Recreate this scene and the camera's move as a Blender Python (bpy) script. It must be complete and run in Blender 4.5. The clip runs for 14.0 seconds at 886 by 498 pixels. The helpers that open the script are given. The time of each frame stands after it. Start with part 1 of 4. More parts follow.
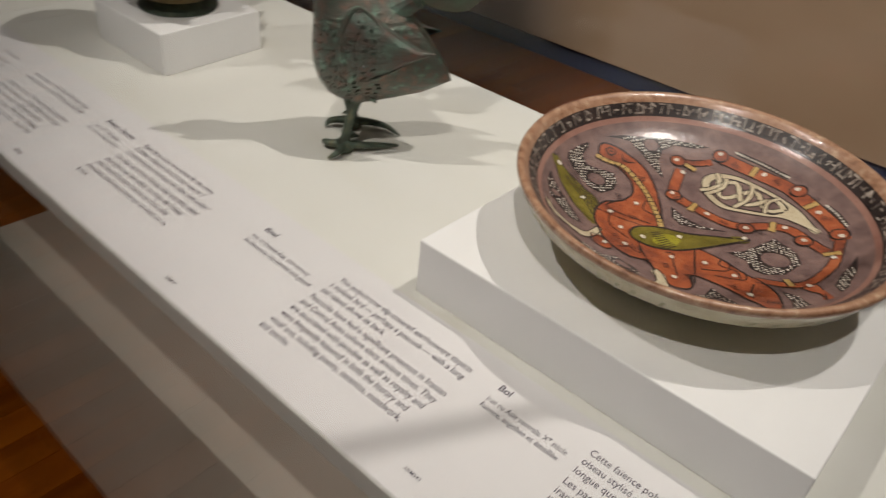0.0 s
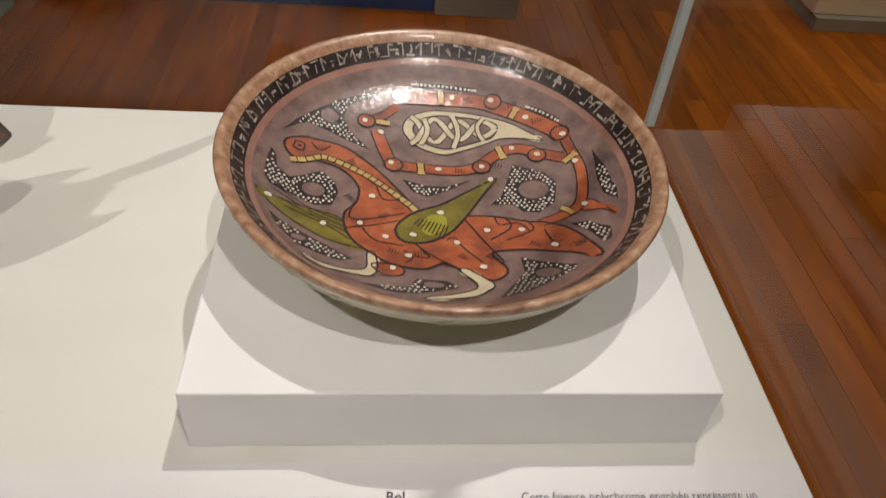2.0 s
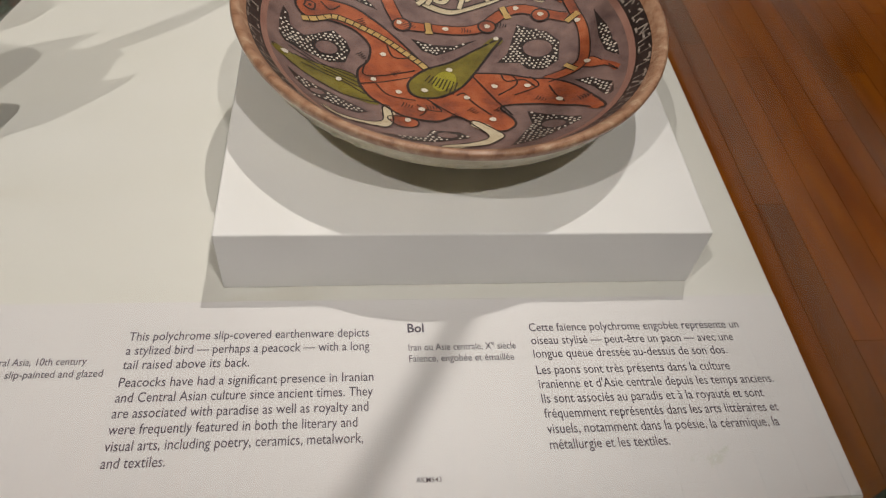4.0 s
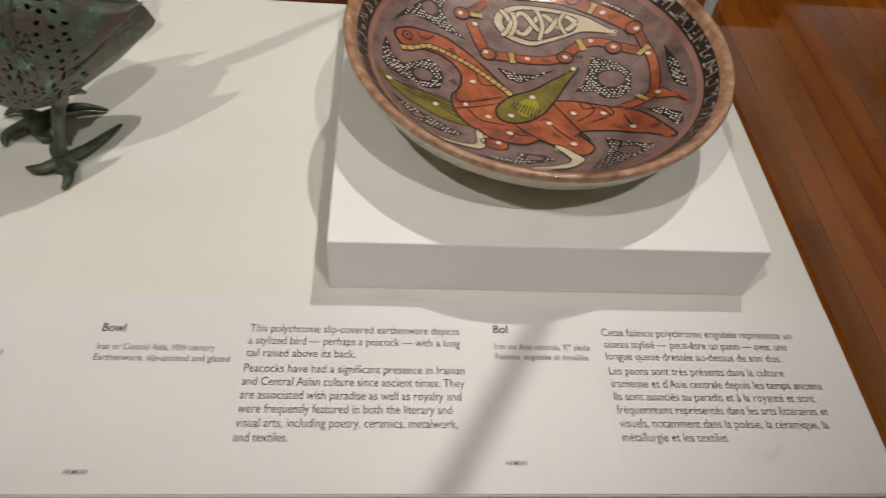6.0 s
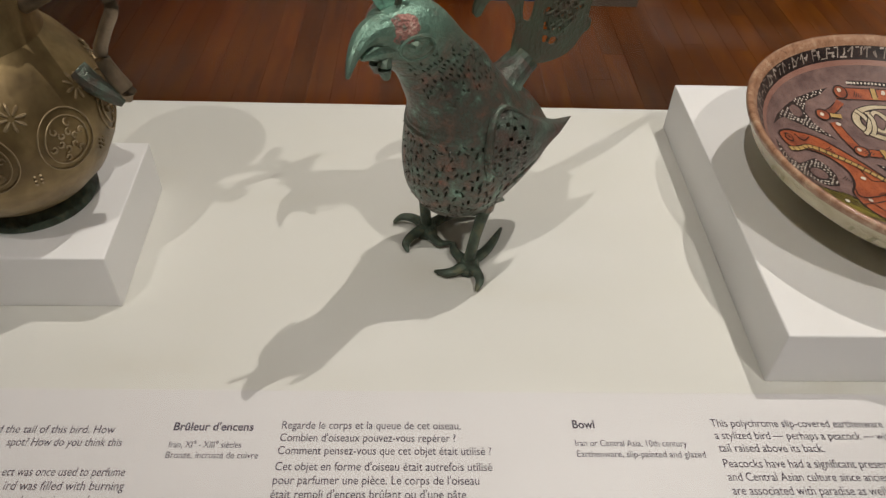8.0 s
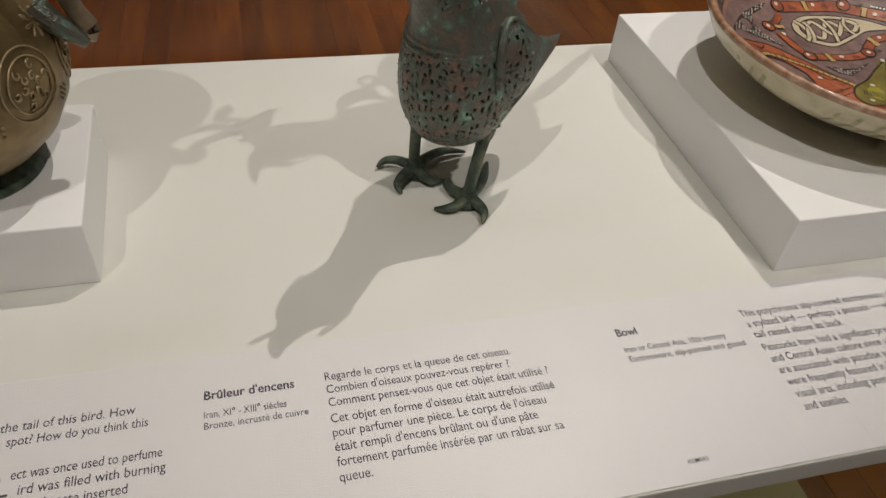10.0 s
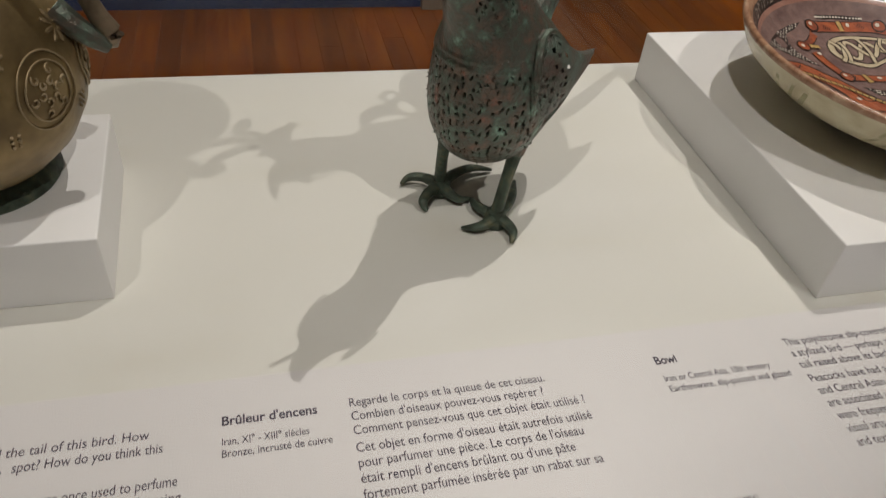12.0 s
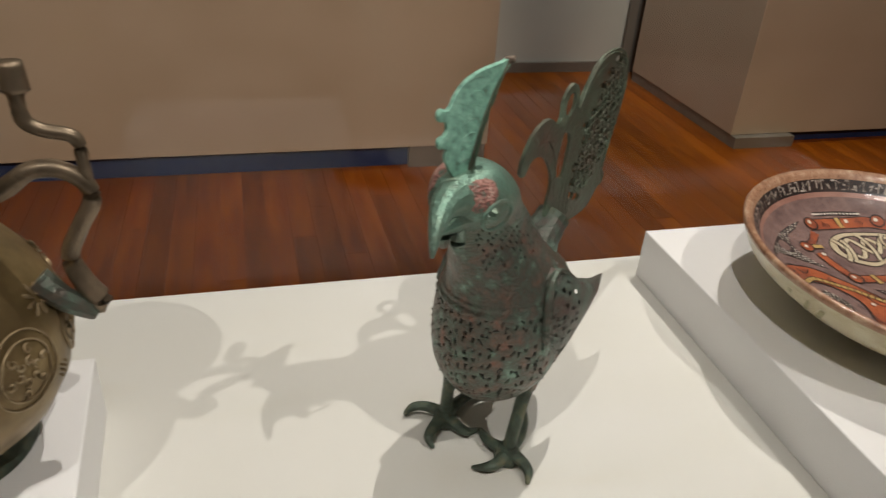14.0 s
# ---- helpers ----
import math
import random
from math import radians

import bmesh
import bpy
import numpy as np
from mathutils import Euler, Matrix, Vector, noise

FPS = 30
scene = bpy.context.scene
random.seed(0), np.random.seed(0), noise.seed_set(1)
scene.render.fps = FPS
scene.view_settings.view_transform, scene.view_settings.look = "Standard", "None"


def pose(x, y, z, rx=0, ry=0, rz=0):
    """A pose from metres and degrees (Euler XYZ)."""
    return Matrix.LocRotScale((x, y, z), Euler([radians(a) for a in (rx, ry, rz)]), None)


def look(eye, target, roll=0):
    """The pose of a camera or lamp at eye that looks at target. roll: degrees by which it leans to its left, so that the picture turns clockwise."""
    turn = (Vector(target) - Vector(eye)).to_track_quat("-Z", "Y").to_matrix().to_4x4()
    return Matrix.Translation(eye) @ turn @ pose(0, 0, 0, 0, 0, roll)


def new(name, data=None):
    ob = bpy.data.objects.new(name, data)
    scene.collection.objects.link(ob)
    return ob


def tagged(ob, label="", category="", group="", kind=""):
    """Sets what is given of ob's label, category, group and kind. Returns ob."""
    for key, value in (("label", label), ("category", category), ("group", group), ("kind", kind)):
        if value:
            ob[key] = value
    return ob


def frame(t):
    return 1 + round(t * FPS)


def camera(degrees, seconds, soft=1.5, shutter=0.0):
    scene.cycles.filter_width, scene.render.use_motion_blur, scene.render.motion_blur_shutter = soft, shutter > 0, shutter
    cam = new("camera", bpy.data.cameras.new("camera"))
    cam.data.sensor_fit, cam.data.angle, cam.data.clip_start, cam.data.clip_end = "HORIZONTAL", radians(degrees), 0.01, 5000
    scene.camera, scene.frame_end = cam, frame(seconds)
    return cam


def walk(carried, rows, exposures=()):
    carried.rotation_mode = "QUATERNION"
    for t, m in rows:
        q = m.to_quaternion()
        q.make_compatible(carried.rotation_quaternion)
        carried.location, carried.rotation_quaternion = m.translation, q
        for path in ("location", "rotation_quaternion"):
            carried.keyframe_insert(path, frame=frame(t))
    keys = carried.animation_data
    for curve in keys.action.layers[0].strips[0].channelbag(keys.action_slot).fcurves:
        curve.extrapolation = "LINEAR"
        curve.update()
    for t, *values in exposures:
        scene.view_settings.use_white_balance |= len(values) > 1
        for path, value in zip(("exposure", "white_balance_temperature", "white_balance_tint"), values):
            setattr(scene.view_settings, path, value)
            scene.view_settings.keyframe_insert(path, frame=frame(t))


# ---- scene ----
# ---- camera and walk ----
cam = camera(62.3, 14.0, soft=1.3, shutter=0.25)
PATH = [
    (0, (0.285, -0.333, 1.31), (-0.695, 0.909, 0.163), 6.4),
    (0.5, (0.221, -0.294, 1.325), (-0.324, 1.177, 0.158), 4.4),
    (1, (0.162, -0.23, 1.33), (-0.032, 1.281, 0.104), 2.2),
    (1.5, (0.138, -0.214, 1.326), (0.172, 1.282, 0.069), 3.2),
    (2, (0.101, -0.231, 1.313), (0.277, 1.207, -0.0), 5.9),
    (2.5, (0.083, -0.25, 1.295), (0.318, 1.101, -0.098), 7.5),
    (3, (0.077, -0.259, 1.295), (0.304, 1.042, -0.147), 7.3),
    (5.3, (0.083, -0.282, 1.348), (0.315, 0.905, -0.188), 8.3),
    (5.5, (0.08, -0.285, 1.349), (0.301, 0.92, -0.174), 8.2),
    (6, (0.033, -0.296, 1.353), (0.202, 0.944, -0.149), 7.6),
    (6.5, (-0.049, -0.323, 1.355), (0.04, 0.988, -0.093), 6.5),
    (7, (-0.119, -0.344, 1.345), (-0.082, 1.021, -0.054), 6.1),
    (7.5, (-0.178, -0.322, 1.35), (-0.162, 1.072, -0.021), 4.7),
    (7.7, (-0.204, -0.304, 1.356), (-0.186, 1.109, 0.006), 3.4),
    (9.8, (-0.333, -0.293, 1.311), (0.063, 1.094, -0.008), 4.6),
    (10, (-0.342, -0.302, 1.301), (0.085, 1.068, -0.028), 5.8),
    (10.5, (-0.337, -0.301, 1.286), (0.118, 1.047, -0.055), 7.0),
    (11, (-0.346, -0.297, 1.282), (0.098, 1.047, -0.066), 7.3),
    (11.5, (-0.355, -0.292, 1.279), (0.075, 1.072, -0.053), 7.3),
    (12, (-0.354, -0.284, 1.284), (0.071, 1.126, -0.0), 6.3),
    (12.3, (-0.345, -0.261, 1.303), (0.111, 1.202, 0.089), 5.6),
    (12.5, (-0.333, -0.247, 1.307), (0.153, 1.307, 0.227), 4.5),
    (13, (-0.322, -0.214, 1.312), (0.256, 1.401, 0.374), 4.5),
    (13.5, (-0.322, -0.213, 1.307), (0.279, 1.378, 0.344), 5.2),
    (14, (-0.353, -0.221, 1.32), (0.129, 1.394, 0.329), 4.2)
]
walk(cam, [(t, look(eye, target, roll)) for t, eye, target, roll in PATH],
     exposures=[(0.0, 0.05), (0.5, 0.05), (1.0, 0.12), (2.0, 0.12), (2.6, 0.0), (3.2, -0.08), (5.3, -0.06), (7.0, -0.04), (10.0, -0.10), (11.5, -0.12), (12.0, -0.20), (12.6, -0.06), (13.0, 0.12), (14.0, 0.14)])

# ---- world and lamps ----
world = bpy.data.worlds.new("world")
scene.world = world
world.use_nodes = True
world.node_tree.nodes["Background"].inputs[0].default_value = (0.9, 0.85, 0.8, 1)
world.node_tree.nodes["Background"].inputs[1].default_value = 0.02

DECK = 0.95


def spot(name, place, target, watts, degrees, radius, colour, blend=0.35):
    data = bpy.data.lights.new(name, "SPOT")
    data.energy, data.spot_size, data.spot_blend = watts, radians(degrees), blend
    data.shadow_soft_size, data.color = radius, colour
    ob = new(name, data)
    ob.matrix_world = look(place, target)
    return ob


WARM = (1.0, 0.925, 0.86)
spot("track_light_back", (0.70, 0.95, 3.85), (-0.44, 0.02, 0.95), 162, 37, 0.012, WARM, 0.8)
spot("track_light_left", (-1.28, -1.20, 4.0), (0.20, 0.13, 0.95), 148, 30, 0.012, WARM, 0.9)
spot("track_light_front", (0.75, -1.36, 3.85), (-0.48, 0.18, 0.95), 140, 37, 0.012, WARM, 0.8)
# added spot with no visible source; warms and brightens the right-hand floor
spot("floor_fill", (2.8, 0.9, 3.85), (2.0, 1.0, 0.0), 255, 54, 0.05, (1.0, 0.92, 0.40), 0.8)
# narrow fills added to lift the far plinth faces, in place of ambient light
spot("plinth_fill", (-0.5, -2.6, 3.85), (-0.4, 2.62, 0.75), 600, 27, 0.05, (1.0, 0.80, 0.62), 0.7)
spot("corner_fill", (0.1, -1.9, 3.85), (2.45, 2.60, 0.75), 360, 25, 0.05, (1.0, 0.80, 0.62), 0.7)
# unseen wide fill, added so the north wall does not go dark
spot("wall_fill", (1.4, 2.5, 3.85), (1.5, 3.9, 0.5), 165, 80, 0.06, (0.95, 0.97, 0.93), 0.8)

# ---- materials ----


def mat(name, base, rough=0.5, metal=0.0, coat=0.0):
    m = bpy.data.materials.new(name)
    m.use_nodes = True
    b = m.node_tree.nodes["Principled BSDF"]
    b.inputs["Base Color"].default_value = (*base, 1)
    b.inputs["Roughness"].default_value = rough
    b.inputs["Metallic"].default_value = metal
    b.inputs["Coat Weight"].default_value = coat
    b.inputs["Coat Roughness"].default_value = 0.12
    return m


def node(m, kind, **values):
    n = m.node_tree.nodes.new(kind)
    for key, value in values.items():
        n.inputs[key].default_value = value
    return n


def link(m, a, b):
    m.node_tree.links.new(a, b)


def noise_colour(m, colours, scale, detail=6.0, stretch=(1, 1, 1), stops=(0.35, 0.65), rand=0.0):
    """Colour from a noise ramp in object space."""
    co = node(m, "ShaderNodeTexCoord")
    mp = node(m, "ShaderNodeMapping")
    mp.inputs["Scale"].default_value = stretch
    nz = node(m, "ShaderNodeTexNoise", Scale=scale, Detail=detail, Roughness=0.6)
    rp = node(m, "ShaderNodeValToRGB")
    link(m, co.outputs["Object"], mp.inputs[0])
    link(m, mp.outputs[0], nz.inputs["Vector"])
    link(m, nz.outputs["Fac"], rp.inputs[0])
    el = rp.color_ramp.elements
    for i, c in enumerate(colours):
        pos = stops[0] + (stops[1] - stops[0]) * i / (len(colours) - 1)
        e = el[i] if i < 2 else el.new(pos)
        e.position, e.color = pos, (*c, 1)
    link(m, rp.outputs[0], m.node_tree.nodes["Principled BSDF"].inputs["Base Color"])
    return mp, nz, rp


def bump(m, scale, strength, distance, vector=None, kind="ShaderNodeTexNoise", detail=5.0):
    nz = node(m, kind, Scale=scale)
    if kind == "ShaderNodeTexNoise":
        nz.inputs["Detail"].default_value = detail
    if vector is None:
        co = node(m, "ShaderNodeTexCoord")
        vector = co.outputs["Object"]
    link(m, vector, nz.inputs["Vector"])
    bp = node(m, "ShaderNodeBump", Strength=strength, Distance=distance)
    link(m, nz.outputs[0], bp.inputs["Height"])
    link(m, bp.outputs[0], m.node_tree.nodes["Principled BSDF"].inputs["Normal"])
    return bp


deck_paint = mat("deck_paint", (0.74, 0.72, 0.65), 0.5)
noise_colour(deck_paint, [(0.635, 0.615, 0.545), (0.69, 0.68, 0.625), (0.70, 0.69, 0.64), (0.735, 0.725, 0.68)], 7, 7, (1, 2.6, 1), stops=(0.28, 0.72))
bump(deck_paint, 600, 0.12, 0.0004)
block_paint = mat("block_paint", (0.82, 0.81, 0.80), 0.55)
noise_colour(block_paint, [(0.79, 0.78, 0.765), (0.84, 0.83, 0.82), (0.87, 0.86, 0.85)], 14, 8, (1, 1, 2), stops=(0.3, 0.68))
bump(block_paint, 700, 0.12, 0.0004)
panel_print = mat("panel_print", (0.80, 0.77, 0.76), 0.36)
noise_colour(panel_print, [(0.70, 0.68, 0.675), (0.735, 0.715, 0.71)], 7, 6)
panel_print.node_tree.nodes["Principled BSDF"].inputs["Specular IOR Level"].default_value = 0.55
bump(panel_print, 1000, 0.4, 0.0005)
ink = mat("ink", (0.055, 0.045, 0.07), 0.6)
noise_colour(ink, [(0.045, 0.038, 0.06), (0.075, 0.065, 0.095)], 60)
smudge = mat("smudge", (0.62, 0.62, 0.57), 0.6)

wood = mat("wood_floor", (0.2, 0.08, 0.03), 0.38)
_mp, _nz, _rp = noise_colour(wood, [(0.17, 0.034, 0.002), (0.255, 0.062, 0.003), (0.36, 0.100, 0.005)], 5, 6, (5, 0.6, 1), (0.25, 0.75))
_info = node(wood, "ShaderNodeObjectInfo")
_geo = node(wood, "ShaderNodeNewGeometry")
_add = node(wood, "ShaderNodeMath")
_add.operation = "ADD"
link(wood, _info.outputs["Random"], _add.inputs[0])
link(wood, _geo.outputs["Random Per Island"], _add.inputs[1])
_off = node(wood, "ShaderNodeVectorMath")
_off.operation = "SCALE"
_off.inputs[0].default_value = (13.0, 7.0, 3.0)
link(wood, _add.outputs[0], _off.inputs["Scale"])
link(wood, _off.outputs[0], _mp.inputs["Location"])
_hsv = node(wood, "ShaderNodeHueSaturation")
_frac = node(wood, "ShaderNodeMath")
_frac.operation = "FRACT"
link(wood, _add.outputs[0], _frac.inputs[0])
_rng = node(wood, "ShaderNodeMapRange")
_rng.inputs["To Min"].default_value, _rng.inputs["To Max"].default_value = 0.76, 1.26
link(wood, _frac.outputs[0], _rng.inputs["Value"])
link(wood, _rng.outputs[0], _hsv.inputs["Value"])
link(wood, _rp.outputs[0], _hsv.inputs["Color"])
link(wood, _hsv.outputs[0], wood.node_tree.nodes["Principled BSDF"].inputs["Base Color"])
wood.node_tree.nodes["Principled BSDF"].inputs["Specular IOR Level"].default_value = 0.16
bump(wood, 60, 0.06, 0.001, _mp.outputs[0])

plinth_paint = mat("plinth_paint", (0.52, 0.42, 0.33), 0.6)
noise_colour(plinth_paint, [(0.50, 0.40, 0.31), (0.55, 0.45, 0.36)], 3, 5)
bump(plinth_paint, 300, 0.03, 0.0004)
toe_navy = mat("toe_navy", (0.012, 0.018, 0.045), 0.55)
noise_colour(toe_navy, [(0.010, 0.026, 0.10), (0.016, 0.04, 0.15)], 6)
toe_grey = mat("toe_grey", (0.20, 0.17, 0.15), 0.5)
noise_colour(toe_grey, [(0.18, 0.155, 0.135), (0.22, 0.19, 0.165)], 8)
wall_paint = mat("wall_paint", (0.62, 0.62, 0.58), 0.7)
noise_colour(wall_paint, [(0.60, 0.60, 0.56), (0.65, 0.65, 0.61)], 2)
ceiling_paint = mat("ceiling_paint", (0.35, 0.34, 0.33), 0.8)
noise_colour(ceiling_paint, [(0.33, 0.32, 0.31), (0.37, 0.36, 0.35)], 2)
platform_paint = mat("platform_paint", (0.50, 0.45, 0.38), 0.5)
noise_colour(platform_paint, [(0.58, 0.52, 0.44), (0.65, 0.59, 0.51)], 4)
seal = mat("seal", (0.72, 0.76, 0.74), 0.3)
glass_edge = mat("glass_edge", (0.012, 0.045, 0.028), 0.12)

glass = bpy.data.materials.new("pane_glass")
glass.use_nodes = True
_t = glass.node_tree
_t.nodes.clear()
_out = _t.nodes.new("ShaderNodeOutputMaterial")
_mix = _t.nodes.new("ShaderNodeMixShader")
_tr = _t.nodes.new("ShaderNodeBsdfTransparent")
_gl = _t.nodes.new("ShaderNodeBsdfGlossy")
_lw = _t.nodes.new("ShaderNodeLayerWeight")
_pw = _t.nodes.new("ShaderNodeMath")
_pw.operation = "POWER"
_pw.inputs[1].default_value = 5.0
_fr = _t.nodes.new("ShaderNodeMapRange")
_fr.inputs["To Min"].default_value, _fr.inputs["To Max"].default_value = 0.022, 0.95
_tr.inputs[0].default_value = (0.985, 0.995, 0.99, 1)
_gl.inputs["Roughness"].default_value = 0.0
_lw.inputs["Blend"].default_value = 0.5
_t.links.new(_lw.outputs["Facing"], _pw.inputs[0])
_t.links.new(_pw.outputs[0], _fr.inputs["Value"])
_t.links.new(_fr.outputs[0], _mix.inputs[0])
_t.links.new(_tr.outputs[0], _mix.inputs[1])
_t.links.new(_gl.outputs[0], _mix.inputs[2])
_t.links.new(_mix.outputs[0], _out.inputs[0])

bronze = mat("verdigris_bronze", (0.1, 0.12, 0.09), 0.34, 0.5)
_a, _b, _ramp = noise_colour(bronze, [(0.29, 0.135, 0.10), (0.175, 0.135, 0.105), (0.115, 0.115, 0.093), (0.125, 0.165, 0.13), (0.24, 0.37, 0.29)], 95, 12, stops=(0.30, 0.70))
_sep = node(bronze, "ShaderNodeSeparateXYZ")
_co = node(bronze, "ShaderNodeTexCoord")
link(bronze, _co.outputs["Object"], _sep.inputs[0])
_pn = node(bronze, "ShaderNodeTexNoise", Scale=55.0, Detail=8.0, Roughness=0.7)
link(bronze, _co.outputs["Object"], _pn.inputs["Vector"])
_mul = node(bronze, "ShaderNodeMath")
_mul.operation = "MULTIPLY_ADD"
_mul.inputs[1].default_value, _mul.inputs[2].default_value = 0.11, -0.055
link(bronze, _pn.outputs["Fac"], _mul.inputs[0])
_sum = node(bronze, "ShaderNodeMath")
_sum.operation = "ADD"
link(bronze, _sep.outputs["Z"], _sum.inputs[0])
link(bronze, _mul.outputs[0], _sum.inputs[1])
_up = node(bronze, "ShaderNodeMapRange")
for key, value in (("From Min", 0.175), ("From Max", 0.235), ("To Min", 0.0), ("To Max", 0.88)):
    _up.inputs[key].default_value = value
link(bronze, _sum.outputs[0], _up.inputs["Value"])
_mx = bronze.node_tree.nodes.new("ShaderNodeMix")
_mx.data_type = "RGBA"
link(bronze, _up.outputs[0], _mx.inputs["Factor"])
_mx.inputs[7].default_value = (0.23, 0.42, 0.325, 1)
link(bronze, _ramp.outputs[0], _mx.inputs[6])
link(bronze, _mx.outputs[2], bronze.node_tree.nodes["Principled BSDF"].inputs["Base Color"])
bump(bronze, 420, 0.75, 0.0016, detail=8)
verdigris = mat("bright_verdigris", (0.2, 0.4, 0.3), 0.55, 0.1)
noise_colour(verdigris, [(0.12, 0.14, 0.10), (0.22, 0.45, 0.345), (0.30, 0.60, 0.46), (0.38, 0.68, 0.54)], 260, 12, stops=(0.26, 0.66))
bump(verdigris, 320, 0.6, 0.002, detail=8)
copper_inlay = mat("copper_inlay", (0.35, 0.14, 0.10), 0.55, 0.15)
noise_colour(copper_inlay, [(0.14, 0.19, 0.15), (0.34, 0.15, 0.125), (0.47, 0.24, 0.20), (0.64, 0.46, 0.38)], 230, 9, stops=(0.36, 0.66))
bump(copper_inlay, 620, 0.7, 0.0012, kind="ShaderNodeTexVoronoi")
tail_patina = mat("tail_patina", (0.12, 0.13, 0.09), 0.42, 0.35)
noise_colour(tail_patina, [(0.19, 0.115, 0.085), (0.13, 0.125, 0.09), (0.12, 0.15, 0.105), (0.22, 0.30, 0.215)], 45, 9, stops=(0.3, 0.7))
bump(tail_patina, 380, 0.7, 0.002, detail=8)
wing_patina = mat("wing_patina", (0.17, 0.10, 0.085), 0.42, 0.35)
noise_colour(wing_patina, [(0.20, 0.075, 0.06), (0.13, 0.088, 0.072), (0.10, 0.105, 0.086), (0.115, 0.155, 0.125), (0.17, 0.26, 0.205)], 60, 9, stops=(0.26, 0.70))
bump(wing_patina, 400, 0.8, 0.002, detail=8)
dark_bronze = mat("dark_bronze", (0.045, 0.055, 0.04), 0.5, 0.4)
noise_colour(dark_bronze, [(0.045, 0.05, 0.037), (0.075, 0.105, 0.078), (0.17, 0.16, 0.095)], 110, 9, stops=(0.33, 0.7))
bump(dark_bronze, 330, 0.7, 0.0015)
brass = mat("brass", (0.36, 0.25, 0.11), 0.42, 0.6)
noise_colour(brass, [(0.095, 0.065, 0.032), (0.21, 0.145, 0.064), (0.37, 0.27, 0.125)], 24, 10, stops=(0.3, 0.7))
bump(brass, 90, 0.35, 0.0015, detail=8)
worn_line = mat("worn_line", (0.34, 0.26, 0.15), 0.45, 0.5)
noise_colour(worn_line, [(0.13, 0.09, 0.045), (0.30, 0.22, 0.12), (0.44, 0.35, 0.22)], 40, 8, stops=(0.3, 0.7))
pale_metal = mat("pale_metal", (0.42, 0.36, 0.29), 0.42, 0.6)
noise_colour(pale_metal, [(0.13, 0.10, 0.065), (0.28, 0.21, 0.14)], 60)
bump(pale_metal, 150, 0.4, 0.001)


def glaze(name, colours, scale=70.0):
    m = mat(name, colours[0], 0.40, 0.0, 0.5)
    noise_colour(m, colours, scale, 8, stops=(0.32, 0.68))
    b = m.node_tree.nodes["Principled BSDF"]
    grain = bump(m, 240, 0.42, 0.0008, detail=9)
    link(m, grain.outputs[0], b.inputs["Coat Normal"])
    b.inputs["Coat Roughness"].default_value = 0.13
    return m


g_tan = glaze("slip_tan", [(0.23, 0.11, 0.062), (0.36, 0.19, 0.11), (0.43, 0.245, 0.15), (0.55, 0.38, 0.25)], 130)
g_ring = glaze("slip_ring", [(0.26, 0.12, 0.09), (0.33, 0.17, 0.13), (0.38, 0.21, 0.16)], 40)
g_mauve = glaze("slip_mauve", [(0.14, 0.086, 0.078), (0.20, 0.126, 0.112), (0.265, 0.168, 0.142)], 75)
g_black = glaze("slip_black", [(0.016, 0.011, 0.010), (0.032, 0.022, 0.02), (0.055, 0.035, 0.03)], 50)
g_red = glaze("slip_red", [(0.16, 0.052, 0.032), (0.30, 0.075, 0.032), (0.40, 0.100, 0.036), (0.47, 0.15, 0.065)], 48)
g_cream = glaze("slip_cream", [(0.52, 0.42, 0.27), (0.64, 0.55, 0.38)], 90)
g_scratch = glaze("slip_scratch", [(0.13, 0.10, 0.085), (0.34, 0.28, 0.23), (0.52, 0.45, 0.38)], 120)
g_green = glaze("slip_green", [(0.115, 0.09, 0.012), (0.17, 0.135, 0.02), (0.24, 0.195, 0.03)], 60)
g_lime = glaze("slip_lime", [(0.27, 0.24, 0.02), (0.36, 0.32, 0.03)], 60)
g_ochre = glaze("slip_ochre", [(0.45, 0.27, 0.08), (0.55, 0.38, 0.14)], 80)
g_white = glaze("slip_white", [(0.62, 0.55, 0.45), (0.72, 0.66, 0.56)], 90)
g_out = glaze("slip_buff", [(0.48, 0.40, 0.23), (0.64, 0.56, 0.36), (0.74, 0.68, 0.48)], 40)
g_olive = glaze("slip_olive", [(0.33, 0.30, 0.15), (0.46, 0.41, 0.23)], 60)

# ---- helpers for meshes ----


def part(name, bm, material, parent=None, label="", smooth=False, bevel=0.0):
    """Links a bmesh as one mesh object under a thing or a part."""
    me = bpy.data.meshes.new(name)
    if smooth:
        for f in bm.faces:
            f.smooth = True
    bm.to_mesh(me)
    bm.free()
    for m in material if isinstance(material, (list, tuple)) else [material]:
        me.materials.append(m)
    ob = new(name, me)
    if parent is not None:
        ob.parent = parent
    if label:
        ob["label"] = label
    if bevel:
        mod = ob.modifiers.new("bevel", "BEVEL")
        mod.width, mod.segments, mod.limit_method = bevel, 2, "ANGLE"
    return ob


def thing(name, place, label, category, group="", kind=""):
    ob = new(name)
    ob.location = place
    return tagged(ob, label, category, group, kind)


def box(bm, x0, y0, z0, x1, y1, z1):
    v = [bm.verts.new(p) for p in ((x0, y0, z0), (x1, y0, z0), (x1, y1, z0), (x0, y1, z0),
                                   (x0, y0, z1), (x1, y0, z1), (x1, y1, z1), (x0, y1, z1))]
    for f in ((3, 2, 1, 0), (4, 5, 6, 7), (0, 1, 5, 4), (1, 2, 6, 5), (2, 3, 7, 6), (3, 0, 4, 7)):
        bm.faces.new([v[i] for i in f])
    return bm


def boxed(*a):
    return box(bmesh.new(), *a)


